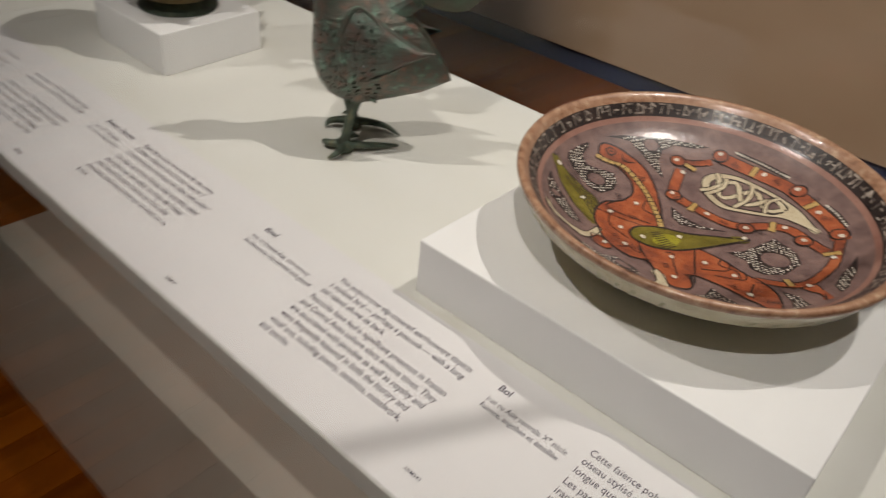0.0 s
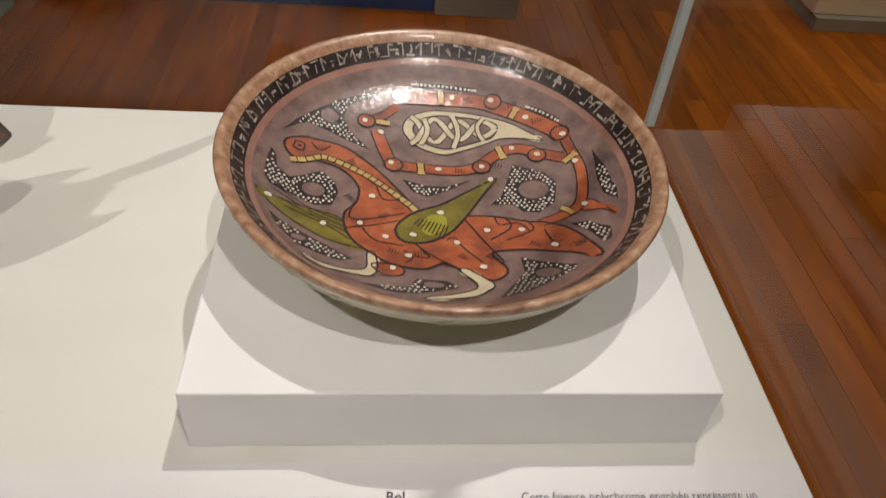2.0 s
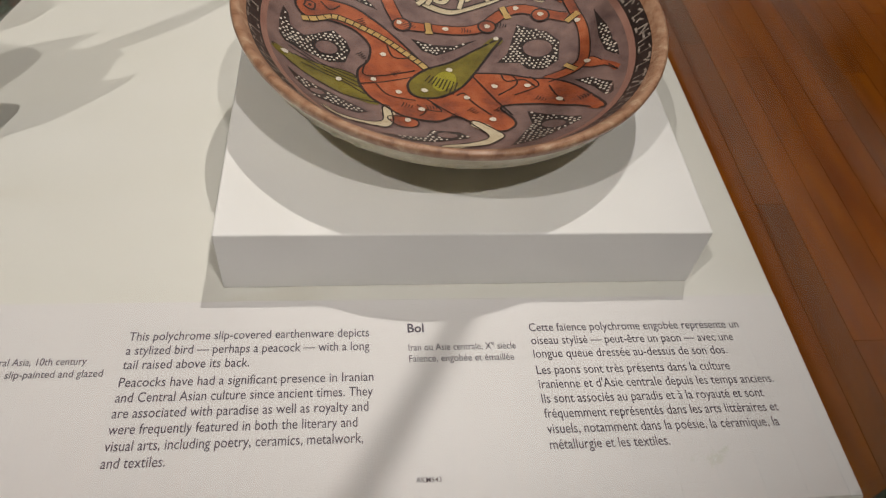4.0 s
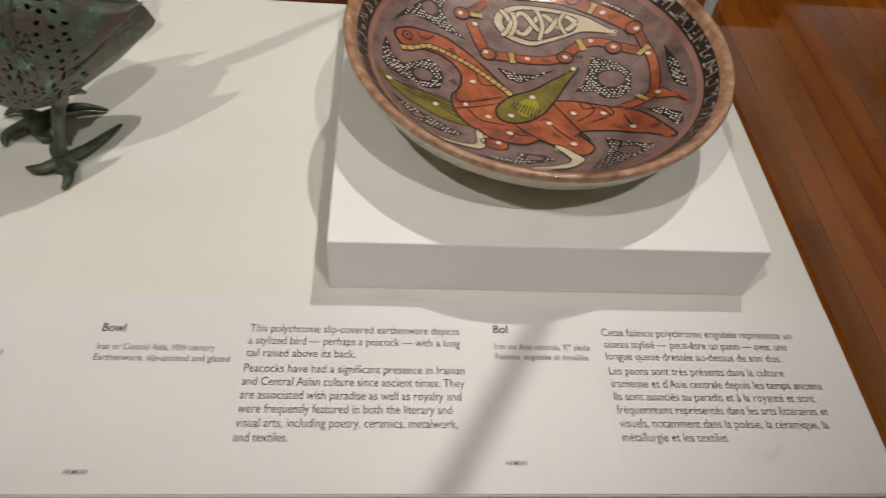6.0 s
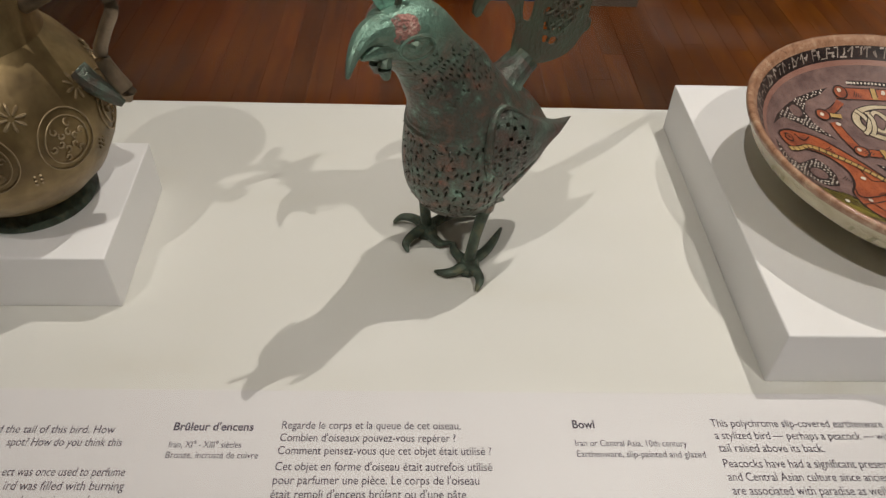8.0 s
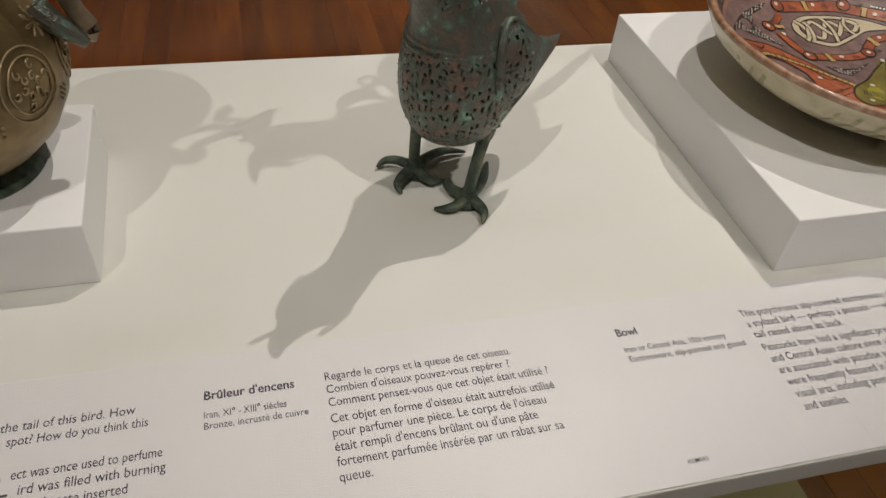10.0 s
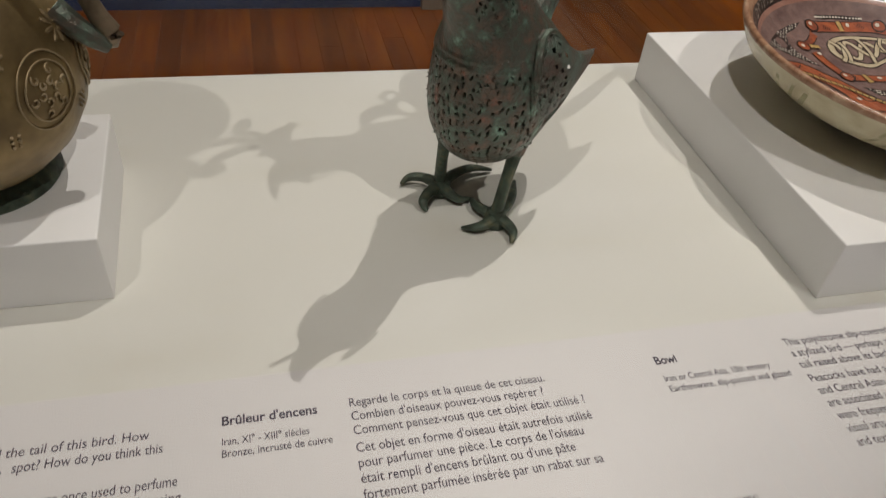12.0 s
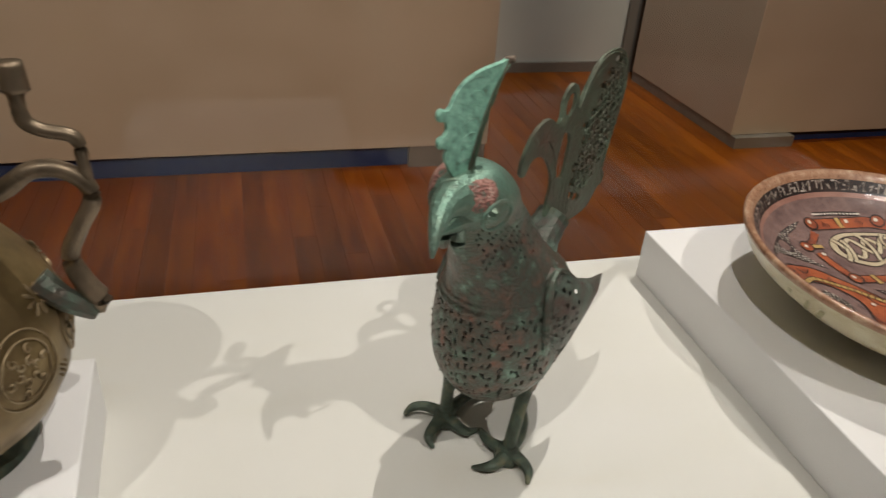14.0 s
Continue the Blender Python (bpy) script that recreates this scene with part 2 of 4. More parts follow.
def lathe(bm, profile, n=64, centre=(0, 0), mats=None, mat_index=0):
    """A surface of revolution; mats gives a material index for each span."""
    rings = []
    for r, z in profile:
        if r < 1e-6:
            rings.append([bm.verts.new((centre[0], centre[1], z))])
        else:
            rings.append([bm.verts.new((centre[0] + r * math.cos(2 * math.pi * i / n), centre[1] + r * math.sin(2 * math.pi * i / n), z)) for i in range(n)])
    for k, (a, b) in enumerate(zip(rings, rings[1:])):
        for i in range(n):
            j = (i + 1) % n
            if len(a) == 1:
                f = bm.faces.new((a[0], b[i], b[j])) if len(b) > 1 else None
            elif len(b) == 1:
                f = bm.faces.new((a[i], a[j], b[0]))
            else:
                f = bm.faces.new((a[i], a[j], b[j], b[i]))
            if f:
                f.material_index = mats[k] if mats else mat_index
    return bm


def tube(bm, points, radii, n=10, mat_index=0, flat=1.0):
    """A tapered tube through points, smoothed; flat squeezes it along z."""
    pts = [Vector(p) for p in points]
    fine, rad = [], []
    for k in range(len(pts) - 1):
        p0, p1, p2, p3 = pts[max(k - 1, 0)], pts[k], pts[k + 1], pts[min(k + 2, len(pts) - 1)]
        for s in range(5):
            t = s / 5
            fine.append(0.5 * ((2 * p1) + (p2 - p0) * t + (2 * p0 - 5 * p1 + 4 * p2 - p3) * t * t + (3 * p1 - p0 - 3 * p2 + p3) * t ** 3))
            rad.append(radii[k] * (1 - t) + radii[k + 1] * t)
    fine.append(pts[-1])
    rad.append(radii[-1])
    rings = []
    for k, p in enumerate(fine):
        d = (fine[min(k + 1, len(fine) - 1)] - fine[max(k - 1, 0)]).normalized()
        side = d.cross(Vector((0, 0, 1)))
        side = side.normalized() if side.length > 0.05 else Vector((1, 0, 0))
        up = side.cross(d)
        rings.append([bm.verts.new(p + rad[k] * (math.cos(2 * math.pi * i / n) * side + flat * math.sin(2 * math.pi * i / n) * up)) for i in range(n)])
    for a, b in zip(rings, rings[1:]):
        for i in range(n):
            bm.faces.new((a[i], a[(i + 1) % n], b[(i + 1) % n], b[i])).material_index = mat_index
    bm.faces.new(rings[0][::-1]).material_index = mat_index
    bm.faces.new(rings[-1]).material_index = mat_index
    return bm


def outline(points, extrude, holes=(), bevel=0.0, smooth_handles=True):
    """A flat shape with holes, given thickness, as a mesh."""
    cu = bpy.data.curves.new("shape", "CURVE")
    cu.dimensions, cu.fill_mode, cu.extrude, cu.bevel_depth = "2D", "BOTH", extrude, bevel
    cu.resolution_u = 4
    for pts in (points, *holes):
        sp = cu.splines.new("BEZIER")
        sp.bezier_points.add(len(pts) - 1)
        for p, b in zip(pts, sp.bezier_points):
            b.co = (*p, 0)
            b.handle_left_type = b.handle_right_type = "AUTO" if smooth_handles else "VECTOR"
        sp.use_cyclic_u = True
    ob = bpy.data.objects.new("shape", cu)
    scene.collection.objects.link(ob)
    me = bpy.data.meshes.new_from_object(ob.evaluated_get(bpy.context.evaluated_depsgraph_get()))
    bm = bmesh.new()
    bm.from_mesh(me)
    bpy.data.objects.remove(ob)
    bpy.data.curves.remove(cu)
    bpy.data.meshes.remove(me)
    return bm


# ---- the room ----
def slab(name, material, dims, label, category, bevel=0.0):
    ob = part(name, boxed(*dims), material, None, bevel=bevel)
    return tagged(ob, label, category, kind="structure")


floor = slab("floor", wood, (-5, -4, -0.1, 6, 4.4, -0.004), "polished reddish brown strip wood floor", "floor")
slab("wall_north", wall_paint, (-5, 3.95, -0.1, 6, 4.1, 4.2), "pale grey painted gallery wall", "wall")
slab("wall_south", wall_paint, (-5, -4.1, -0.1, 6, -4, 4.2), "pale grey painted gallery wall", "wall")
slab("wall_west", wall_paint, (-5.1, -4.1, -0.1, -5, 4.1, 4.2), "pale grey painted gallery wall", "wall")
slab("wall_east", wall_paint, (6, -4.1, -0.1, 6.1, 4.1, 4.2), "pale grey painted gallery wall", "wall")
slab("ceiling", ceiling_paint, (-5.1, -4.1, 4.2, 6.1, 4.1, 4.3), "dim grey gallery ceiling", "ceiling")
slab("baseboard", toe_grey, (-5, 3.925, -0.004, 1.945, 3.948, 0.06), "dark grey baseboard along the wall", "baseboard")
slab("trim", toe_grey, (1.95, 3.90, 0.0, 2.25, 3.923, 2.6), "dark grey upright door trim", "trim")


def far_plinth(name, x0, x1, y0, y1, foot_at, rise, label):
    """A painted display plinth on a recessed dark toe, with a grey foot at one corner."""
    top = thing(name, (x0, y0, 0), label, "plinth", "far display plinths")
    w, d = x1 - x0, y1 - y0
    part("body", boxed(0, 0, rise, w, d, 1.15), plinth_paint, top, bevel=0.003)
    part("toe_recess", boxed(0.03, 0.04, 0, w - 0.03, d - 0.03, rise), toe_navy, top, "dark navy recessed toe")
    fx = w - 0.345 if foot_at == "right" else 0.004
    proud = 0.006 if foot_at == "right" else -0.04
    part("foot_block", boxed(fx, proud, 0, fx + 0.34, 0.039, rise - 0.001), toe_grey, top, "grey foot block", bevel=0.002)
    sx = w - 0.029 if foot_at == "right" else 0.004
    part("side_trim", boxed(sx, 0.04, 0, sx + 0.025, d, rise), toe_grey, top, "grey side trim", bevel=0.002)
    return top


far_plinth("display_plinth", -2.6, 0.660, 2.622, 3.55, "right", 0.098, "tall beige painted display plinth on a dark recessed toe")
far_plinth("display_plinth", 1.955, 4.6, 2.70, 3.75, "left", 0.058, "tall beige painted display plinth beside a grey trim")

# ---- the glass case ----
X0, X1, Y0, Y1 = -1.45, 0.348, -0.143, 0.341
platform = part("platform", boxed(-1.71, -0.05, 0.0, 0.61, 0.34, 0.03), platform_paint, bevel=0.003)
tagged(platform, "low beige painted platform on the wood floor under the case", "platform")

case = thing("glass_case", (0, 0, 0), "long glass display case with a white deck and clear panes", "display case")
part("deck", boxed(X0, Y0, DECK - 0.019, X1, Y1, DECK), deck_paint, case, "off-white painted deck", bevel=0.0012)


def pane(x0, y0, x1, y1):
    ob = part("pane", boxed(x0, y0, 0.031, x1, y1, 2.45), glass, case, "clear glass pane")
    ob.visible_shadow = False
    return ob


pane(X0, Y0 - 0.010, X1 + 0.002, Y0 - 0.002)
pane(X0, Y1 + 0.002, X1 + 0.002, Y1 + 0.010)
pane(X1 + 0.002, Y0 - 0.001, X1 + 0.010, Y1 + 0.001)
pane(X0 - 0.010, Y0 - 0.001, X0 - 0.002, Y1 + 0.001)
lid = part("lid_pane", boxed(X0 - 0.01, Y0 - 0.01, 2.451, X1 + 0.01, Y1 + 0.01, 2.459), glass, case)
lid.visible_shadow = False
part("edge_seal", boxed(X1 + 0.0022, Y1 + 0.0012, DECK, X1 + 0.0104, Y1 + 0.0104, 2.45), seal, case, "pale polished glass edge", bevel=0.001)
edge = part("glass_edge", boxed(X1 + 0.0022, Y0 - 0.010, 0.031, X1 + 0.0105, Y0 - 0.0012, 2.45), glass_edge, case, "dark green glass edge")
edge.visible_shadow = False

# ---- printed label panel ----
PANEL_Y = -0.0105
panel = part("label_panel", boxed(X0 + 0.002, Y0 + 0.001, DECK, X1 - 0.001, PANEL_Y, DECK + 0.0012), panel_print, bevel=0.0004)
tagged(panel, "white printed label panel lying along the deck front", "label panel")
TOP = DECK + 0.00135


def letters(text, x, y, size, width, bold=False, slant=0.0, name="text_line"):
    """One line of print: x is its left end, y its baseline; width fits its length."""
    cu = bpy.data.curves.new("text", "FONT")
    cu.body, cu.size, cu.resolution_u, cu.shear = text, size, 3, slant
    cu.offset = size * (0.020 if bold else 0.003)
    ob = bpy.data.objects.new("text", cu)
    scene.collection.objects.link(ob)
    me = bpy.data.meshes.new_from_object(ob.evaluated_get(bpy.context.evaluated_depsgraph_get()))
    bpy.data.objects.remove(ob)
    bpy.data.curves.remove(cu)
    xs = [v.co.x for v in me.vertices]
    k = width / (max(xs) - min(xs))
    for v in me.vertices:
        v.co = (x + (v.co.x - min(xs)) * k, y + v.co.y, TOP)
    me.materials.append(ink)
    line = new(name, me)
    line.parent = panel


def bar(x0, x1, y, height=0.0013):
    """A run of print that cannot be read, as a plain bar."""
    return part("text_bar", boxed(x0, y, TOP - 0.0001, x1, y + height, TOP + 0.00005), ink, panel)


SIZE, STEP = 0.0083, 0.0091


def paragraph(lines, x, y, gaps=()):
    """Lines of print with their lengths in millimetres."""
    for i, (text, width) in enumerate(lines):
        if i in gaps:
            y -= 0.0018
        letters(text, x, y, SIZE, width * 0.001)
        y -= STEP


paragraph([("This polychrome slip-covered earthenware depicts", 134), ("a stylized bird — perhaps a peacock — with a long", 134), ("tail raised above its back.", 67.5),
           ("Peacocks have had a significant presence in Iranian", 136), ("and Central Asian culture since ancient times. They", 135.5), ("are associated with paradise as well as royalty and", 133),
           ("were frequently featured in both the literary and", 127), ("visual arts, including poetry, ceramics, metalwork,", 130), ("and textiles.", 31)], -0.0475, -0.0368, (3,))
paragraph([("Cette faïence polychrome engobée représente un", 132.5), ("oiseau stylisé — peut-être un paon — avec une", 126), ("longue queue dressée au-dessus de son dos.", 119),
           ("Les paons sont très présents dans la culture", 117), ("iranienne et d'Asie centrale depuis les temps anciens.", 141), ("Ils sont associés au paradis et à la royauté et sont", 131.5),
           ("fréquemment représentés dans les arts littéraires et", 137), ("visuels, notamment dans la poésie, la céramique, la", 134), ("métallurgie et les textiles.", 67)], 0.1818, -0.0353, (3,))
paragraph([("Regarde le corps et la queue de cet oiseau.", 113.5), ("Combien d'oiseaux pouvez-vous repérer ?", 110), ("Comment pensez-vous que cet objet était utilisé ?", 132),
           ("Cet objet en forme d'oiseau était autrefois utilisé", 132), ("pour parfumer une pièce. Le corps de l'oiseau", 123.5), ("était rempli d'encens brûlant ou d'une pâte", 115.5),
           ("fortement parfumée insérée par un rabat sur sa", 128), ("queue.", 17.5)], -0.3235, -0.0400, (3,))
letters("Bowl", -0.138, -0.0385, 0.0086, 0.0142, True)
letters("Iran or Central Asia, 10th century", -0.138, -0.0515, 0.0066, 0.071)
letters("Earthenware, slip-painted and glazed", -0.138, -0.0592, 0.0066, 0.081)
letters("Bol", 0.109, -0.0345, 0.0086, 0.0096, True)
letters("Iran ou Asie centrale, Xᵉ siècle", 0.109, -0.0470, 0.0066, 0.063)
letters("Faïence, engobée et émaillée", 0.109, -0.0545, 0.0066, 0.061)
letters("Brûleur d'encens", -0.391, -0.0416, 0.0084, 0.0498, True)
letters("Iran, XIᵉ - XIIIᵉ siècles", -0.391, -0.0539, 0.0066, 0.0445)
letters("Bronze, incrusté de cuivre", -0.391, -0.0612, 0.0066, 0.056)
letters("AKM543", 0.109, -0.1252, 0.0042, 0.0132)
letters("AKM543", -0.136, -0.1310, 0.0042, 0.0132)
# the English text beside it runs past what can be read at its left
for text, x1, row in (("d the tail of this bird. How", -0.427, 0), ("spot? How do you think this", -0.420, 1), ("ect was once used to perfume", -0.412, 3.22),
                      ("ird was filled with burning", -0.410, 4.22), ("nted paste inserted", -0.428, 5.22), ("Once burnt, a pleasant", -0.415, 6.22), ("tions in the", -0.410, 7.22)):
    w = 0.00258 * len(text)
    y = -0.0440 - STEP * row
    letters(text, x1 - w, y, SIZE, w)
    bar(-0.540, x1 - w - 0.0045, y)
bar(-0.540, -0.47, -0.0440 - STEP * 8.22)
random.seed(5)
for i in range(9):
    bar(-0.86, -0.74 - random.random() * 0.02, -0.0425 - STEP * i)
bar(-0.62, -0.585, -0.0425)
bar(-0.63, -0.58, -0.056)
bar(-0.63, -0.575, -0.0645)
bar(-0.389, -0.377, -0.131, 0.002)

# a faint smudge on the panel
bm = bmesh.new()
random.seed(9)
for i in range(26):
    a, r = random.random() * 6.28, random.random() ** 0.6
    c = Vector((0.272 + 0.014 * r * math.cos(a), -0.117 + 0.006 * r * math.sin(a) + 0.1 * 0.014 * r * math.cos(a), TOP - 0.0001 + i * 0.000004))
    q = 0.0006 + random.random() * 0.0014
    bm.faces.new([bm.verts.new(c + Vector((q * math.cos(k * 1.0472), q * math.sin(k * 1.0472), 0))) for k in range(6)])
part("smudge", bm, smudge, panel, "faint dry smudge")


# ---- display blocks ----
def riser(name, corners, label, height=0.0485):
    """A white block on the deck with the given plan, counter-clockwise."""
    bm = bmesh.new()
    lo = [bm.verts.new((x, y, DECK)) for x, y in corners]
    hi = [bm.verts.new((x, y, DECK + height)) for x, y in corners]
    bm.faces.new(lo[::-1])
    bm.faces.new(hi)
    for i in range(4):
        j = (i + 1) % 4
        bm.faces.new((lo[i], lo[j], hi[j], hi[i]))
    ob = part(name, bm, block_paint, bevel=0.0012)
    return tagged(ob, label, "display block", "white display blocks")


riser("display_block", [(0.0, 0.0), (0.2915, 0.0015), (0.294, 0.308), (0.001, 0.308)], "white painted display block under the painted bowl")
riser("display_block", [(-0.60, 0.062), (-0.454, 0.063), (-0.461, 0.200), (-0.605, 0.199)], "white painted display block under the brass ewer")

# ---- the painted bowl ----
BX, BY, BR = 0.142, 0.136, 0.139
STAND = DECK + 0.0486
bowl = thing("bowl", (0.1407, 0.1468, STAND + 0.0026), "glazed earthenware bowl painted with a red stylized figure on mauve", "bowl")
bowl.rotation_euler, bowl.scale = (radians(2.5), radians(0.9), 0), (0.9885, 0.9885, 0.895)
INNER = [(0.0, 0.0195), (0.03, 0.0203), (0.06, 0.0235), (0.09, 0.0300), (0.104, 0.0358), (0.112, 0.0405), (0.122, 0.0495), (0.1315, 0.0625), (0.1345, 0.0655)]


def inner_z(r):
    return float(np.interp(r, [p[0] for p in INNER], [p[1] for p in INNER]))


prof, mats = [], []
for i in range(29):
    r = 0.1185 * i / 28
    prof.append((r, inner_z(r)))
    mats.append(0)
prof.append((0.1222, inner_z(0.1222)))
mats.append(1)
for r in (0.1245, 0.1275, 0.1298):
    prof.append((r, inner_z(r)))
    mats.append(2)
prof += [(0.1325, 0.0640), (0.1355, 0.0668), (0.1380, 0.0668), (0.1392, 0.0645), (0.1385, 0.0610), (0.130, 0.0440), (0.110, 0.0270), (0.085, 0.0135), (0.062, 0.0060),
         (0.058, 0.0012), (0.056, 0.0), (0.048, 0.0), (0.046, 0.004), (0.0, 0.005)]
mats += [3, 3, 3, 3, 3, 4, 4, 4, 4, 4, 4, 4, 4, 4]
shift = [m for m in mats[1:]]
part("vessel", lathe(bmesh.new(), prof[::-1], 128, mats=shift[::-1]), [g_mauve, g_ring, g_black, g_tan, g_out], bowl, smooth=True)


# the drawing sits a little off the middle of the dish
DRAWN = [0.977, -0.0115]


def on_bowl(u, v, lift):
    x, y = u * BR * DRAWN[0], v * BR * DRAWN[0] + DRAWN[1]
    return Vector((x, y, inner_z(min(math.hypot(x, y), 0.1345)) + lift))


def lay(bm, lift):
    """Chops a flat shape on a grid and lays it on the bowl's inside."""
    step = 0.06
    xs = [v.co.x for v in bm.verts]
    ys = [v.co.y for v in bm.verts]
    for axis, lo, hi in ((0, min(xs), max(xs)), (1, min(ys), max(ys))):
        k = math.ceil(lo / step)
        while k * step < hi:
            n = Vector((1, 0, 0)) if axis == 0 else Vector((0, 1, 0))
            bmesh.ops.bisect_plane(bm, geom=bm.verts[:] + bm.edges[:] + bm.faces[:], plane_co=n * (k * step), plane_no=n)
            k += 1
    for v in bm.verts:
        v.co = on_bowl(v.co.x, v.co.y, lift)
    for f in bm.faces:
        f.normal_update()
        if f.normal.z < 0:
            f.normal_flip()
    return bm


def densify(path, step=0.018, closed=False):
    pts = path + path[:1] if closed else path
    out = []
    n = len(pts)
    for k in range(n - 1):
        p0 = pts[k - 1] if k else (pts[-2] if closed else pts[0])
        p3 = pts[k + 2] if k + 2 < n else (pts[1] if closed else pts[-1])
        p0, p1, p2, p3 = (Vector((*p, 0)) for p in (p0, pts[k], pts[k + 1], p3))
        m = max(2, int((p2 - p1).length / step))
        for s in range(m):
            t = s / m
            out.append(0.5 * ((2 * p1) + (p2 - p0) * t + (2 * p0 - 5 * p1 + 4 * p2 - p3) * t * t + (3 * p1 - p0 - 3 * p2 + p3) * t ** 3))
    out.append(Vector((*pts[-1], 0)))
    return out


def strip(bm, path, width, lift, closed=False, taper=False):
    """A brush line on the bowl's inside."""
    pts = densify(path, closed=closed)
    rows = []
    for k, p in enumerate(pts):
        d = (pts[min(k + 1, len(pts) - 1)] - pts[max(k - 1, 0)]).normalized()
        w = width * (1 + 0.25 * noise.noise(p * 9))
        if taper:
            w *= 0.25 + 0.75 * math.sin(math.pi * (k + 0.5) / len(pts))
        s = Vector((-d.y, d.x, 0)) * w / 2
        rows.append((bm.verts.new(on_bowl(p.x + s.x, p.y + s.y, lift)), bm.verts.new(on_bowl(p.x - s.x, p.y - s.y, lift))))
    for a, b in zip(rows, rows[1:]):
        bm.faces.new((a[0], a[1], b[1], b[0]))
    return bm


def dot(bm, u, v, r, lift, n=8):
    c = [bm.verts.new(on_bowl(u + r * math.cos(2 * math.pi * i / n) * (1 + 0.2 * math.sin(i * 2 + u * 40)), v + r * math.sin(2 * math.pi * i / n), lift)) for i in range(n)]
    bm.faces.new(c)


def inside(p, poly):
    hit = False
    for (x0, y0), (x1, y1) in zip(poly, poly[1:] + poly[:1]):
        if (y0 > p[1]) != (y1 > p[1]) and p[0] < x0 + (p[1] - y0) / (y1 - y0) * (x1 - x0):
            hit = not hit
    return hit


def painted(name, pts, material, lift, edge=0.0072):
    """A painted field with its dark brush outline."""
    ob = part(name, lay(outline(pts, 0.0), lift), material, bowl)
    if edge:
        part("brush_outline", strip(bmesh.new(), pts, edge, lift + 0.00012, True), g_black, ob)
    return ob


def ribbon(name, path, width, material, lift):
    ob = part(name, strip(bmesh.new(), path, width, lift), material, bowl)
    pts = densify(path)
    for side in (-1, 1):
        rim = []
        for k in range(0, len(pts), 3):
            d = (pts[min(k + 1, len(pts) - 1)] - pts[max(k - 1, 0)]).normalized()
            rim.append((pts[k].x - side * d.y * width / 2, pts[k].y + side * d.x * width / 2))
        part("brush_outline", strip(bmesh.new(), rim, 0.0062, lift + 0.00012), g_black, ob)
    return ob


def dotted(pts, hole, rx, ry):
    """A black field sown with white dots, round a mauve island."""
    ob = part("dotted_field", lay(outline(pts, 0.0, smooth_handles=False), 0.0002), g_black, bowl)
    if hole:
        bm = bmesh.new()
        ring = [(hole[0] + rx * math.cos(a * 0.5236), hole[1] + ry * math.sin(a * 0.5236)) for a in range(12)]
        part("island", lay(outline(ring, 0.0), 0.00035), g_mauve, ob)
    bm = bmesh.new()
    us, vs = [p[0] for p in pts], [p[1] for p in pts]
    random.seed(int(1000 * abs(us[0])))
    v, row = min(vs), 0
    while v < max(vs):
        u = min(us) + (row % 2) * 0.0115
        while u < max(us):
            p = (u + random.uniform(-0.0035, 0.0035), v + random.uniform(-0.0035, 0.0035))
            clear = not hole or ((p[0] - hole[0]) / (rx + 0.012)) ** 2 + ((p[1] - hole[1]) / (ry + 0.012)) ** 2 > 1
            if clear and all(inside((p[0] + a, p[1] + b), pts) for a, b in ((0.007, 0), (-0.007, 0), (0, 0.007), (0, -0.007))):
                dot(bm, *p, random.uniform(0.0052, 0.0076), 0.0005, 6)
            u += 0.023
        v += 0.0195
        row += 1
    if bm.faces:
        tagged(part("white_dots", bm, g_white, ob), kind="stuff")
    else:
        bm.free()


HOLES = [(-0.554, 0.549), (-0.598, 0.001), (-0.63, -0.381), (-0.06, -0.594), (0.426, -0.526), (0.46, 0.097)]
dotted([(-0.772, 0.352), (-0.713, 0.458), (-0.617, 0.57), (-0.514, 0.666), (-0.375, 0.751), (-0.273, 0.792), (-0.343, 0.726), (-0.455, 0.655), (-0.482, 0.571), (-0.453, 0.478), (-0.343, 0.36), (-0.489, 0.414), (-0.549, 0.446), (-0.661, 0.463), (-0.709, 0.423)], HOLES[0], 0.044, 0.044)
dotted([(-0.807, 0.21), (-0.782, 0.174), (-0.769, 0.092), (-0.707, 0.052), (-0.603, 0.126), (-0.566, 0.145), (-0.505, 0.086), (-0.483, 0.016), (-0.508, -0.087), (-0.581, -0.108), (-0.686, -0.072), (-0.788, -0.043), (-0.822, 0.012), (-0.822, 0.121)], HOLES[1], 0.052, 0.048)
dotted([(-0.766, -0.249), (-0.717, -0.289), (-0.616, -0.334), (-0.488, -0.401), (-0.402, -0.455), (-0.451, -0.486), (-0.546, -0.464), (-0.642, -0.432), (-0.724, -0.338)], HOLES[2], 0.030, 0.022)
dotted([(-0.366, -0.639), (-0.273, -0.633), (-0.161, -0.628), (-0.131, -0.555), (-0.003, -0.562), (0.044, -0.612), (-0.047, -0.645), (-0.135, -0.673), (-0.224, -0.682), (-0.314, -0.664)], HOLES[3], 0.044, 0.026)
dotted([(0.331, -0.398), (0.423, -0.435), (0.553, -0.497), (0.548, -0.529), (0.453, -0.583), (0.334, -0.661), (0.198, -0.708), (0.272, -0.593), (0.336, -0.508)], HOLES[4], 0.052, 0.034)
dotted([(0.594, -0.177), (0.666, -0.181), (0.75, -0.267), (0.725, -0.359), (0.695, -0.371), (0.666, -0.267)], None, 0, 0)
dotted([(0.774, 0.317), (0.816, 0.168), (0.83, -0.004), (0.819, -0.08), (0.773, -0.002), (0.765, 0.113), (0.773, 0.216)], None, 0, 0)
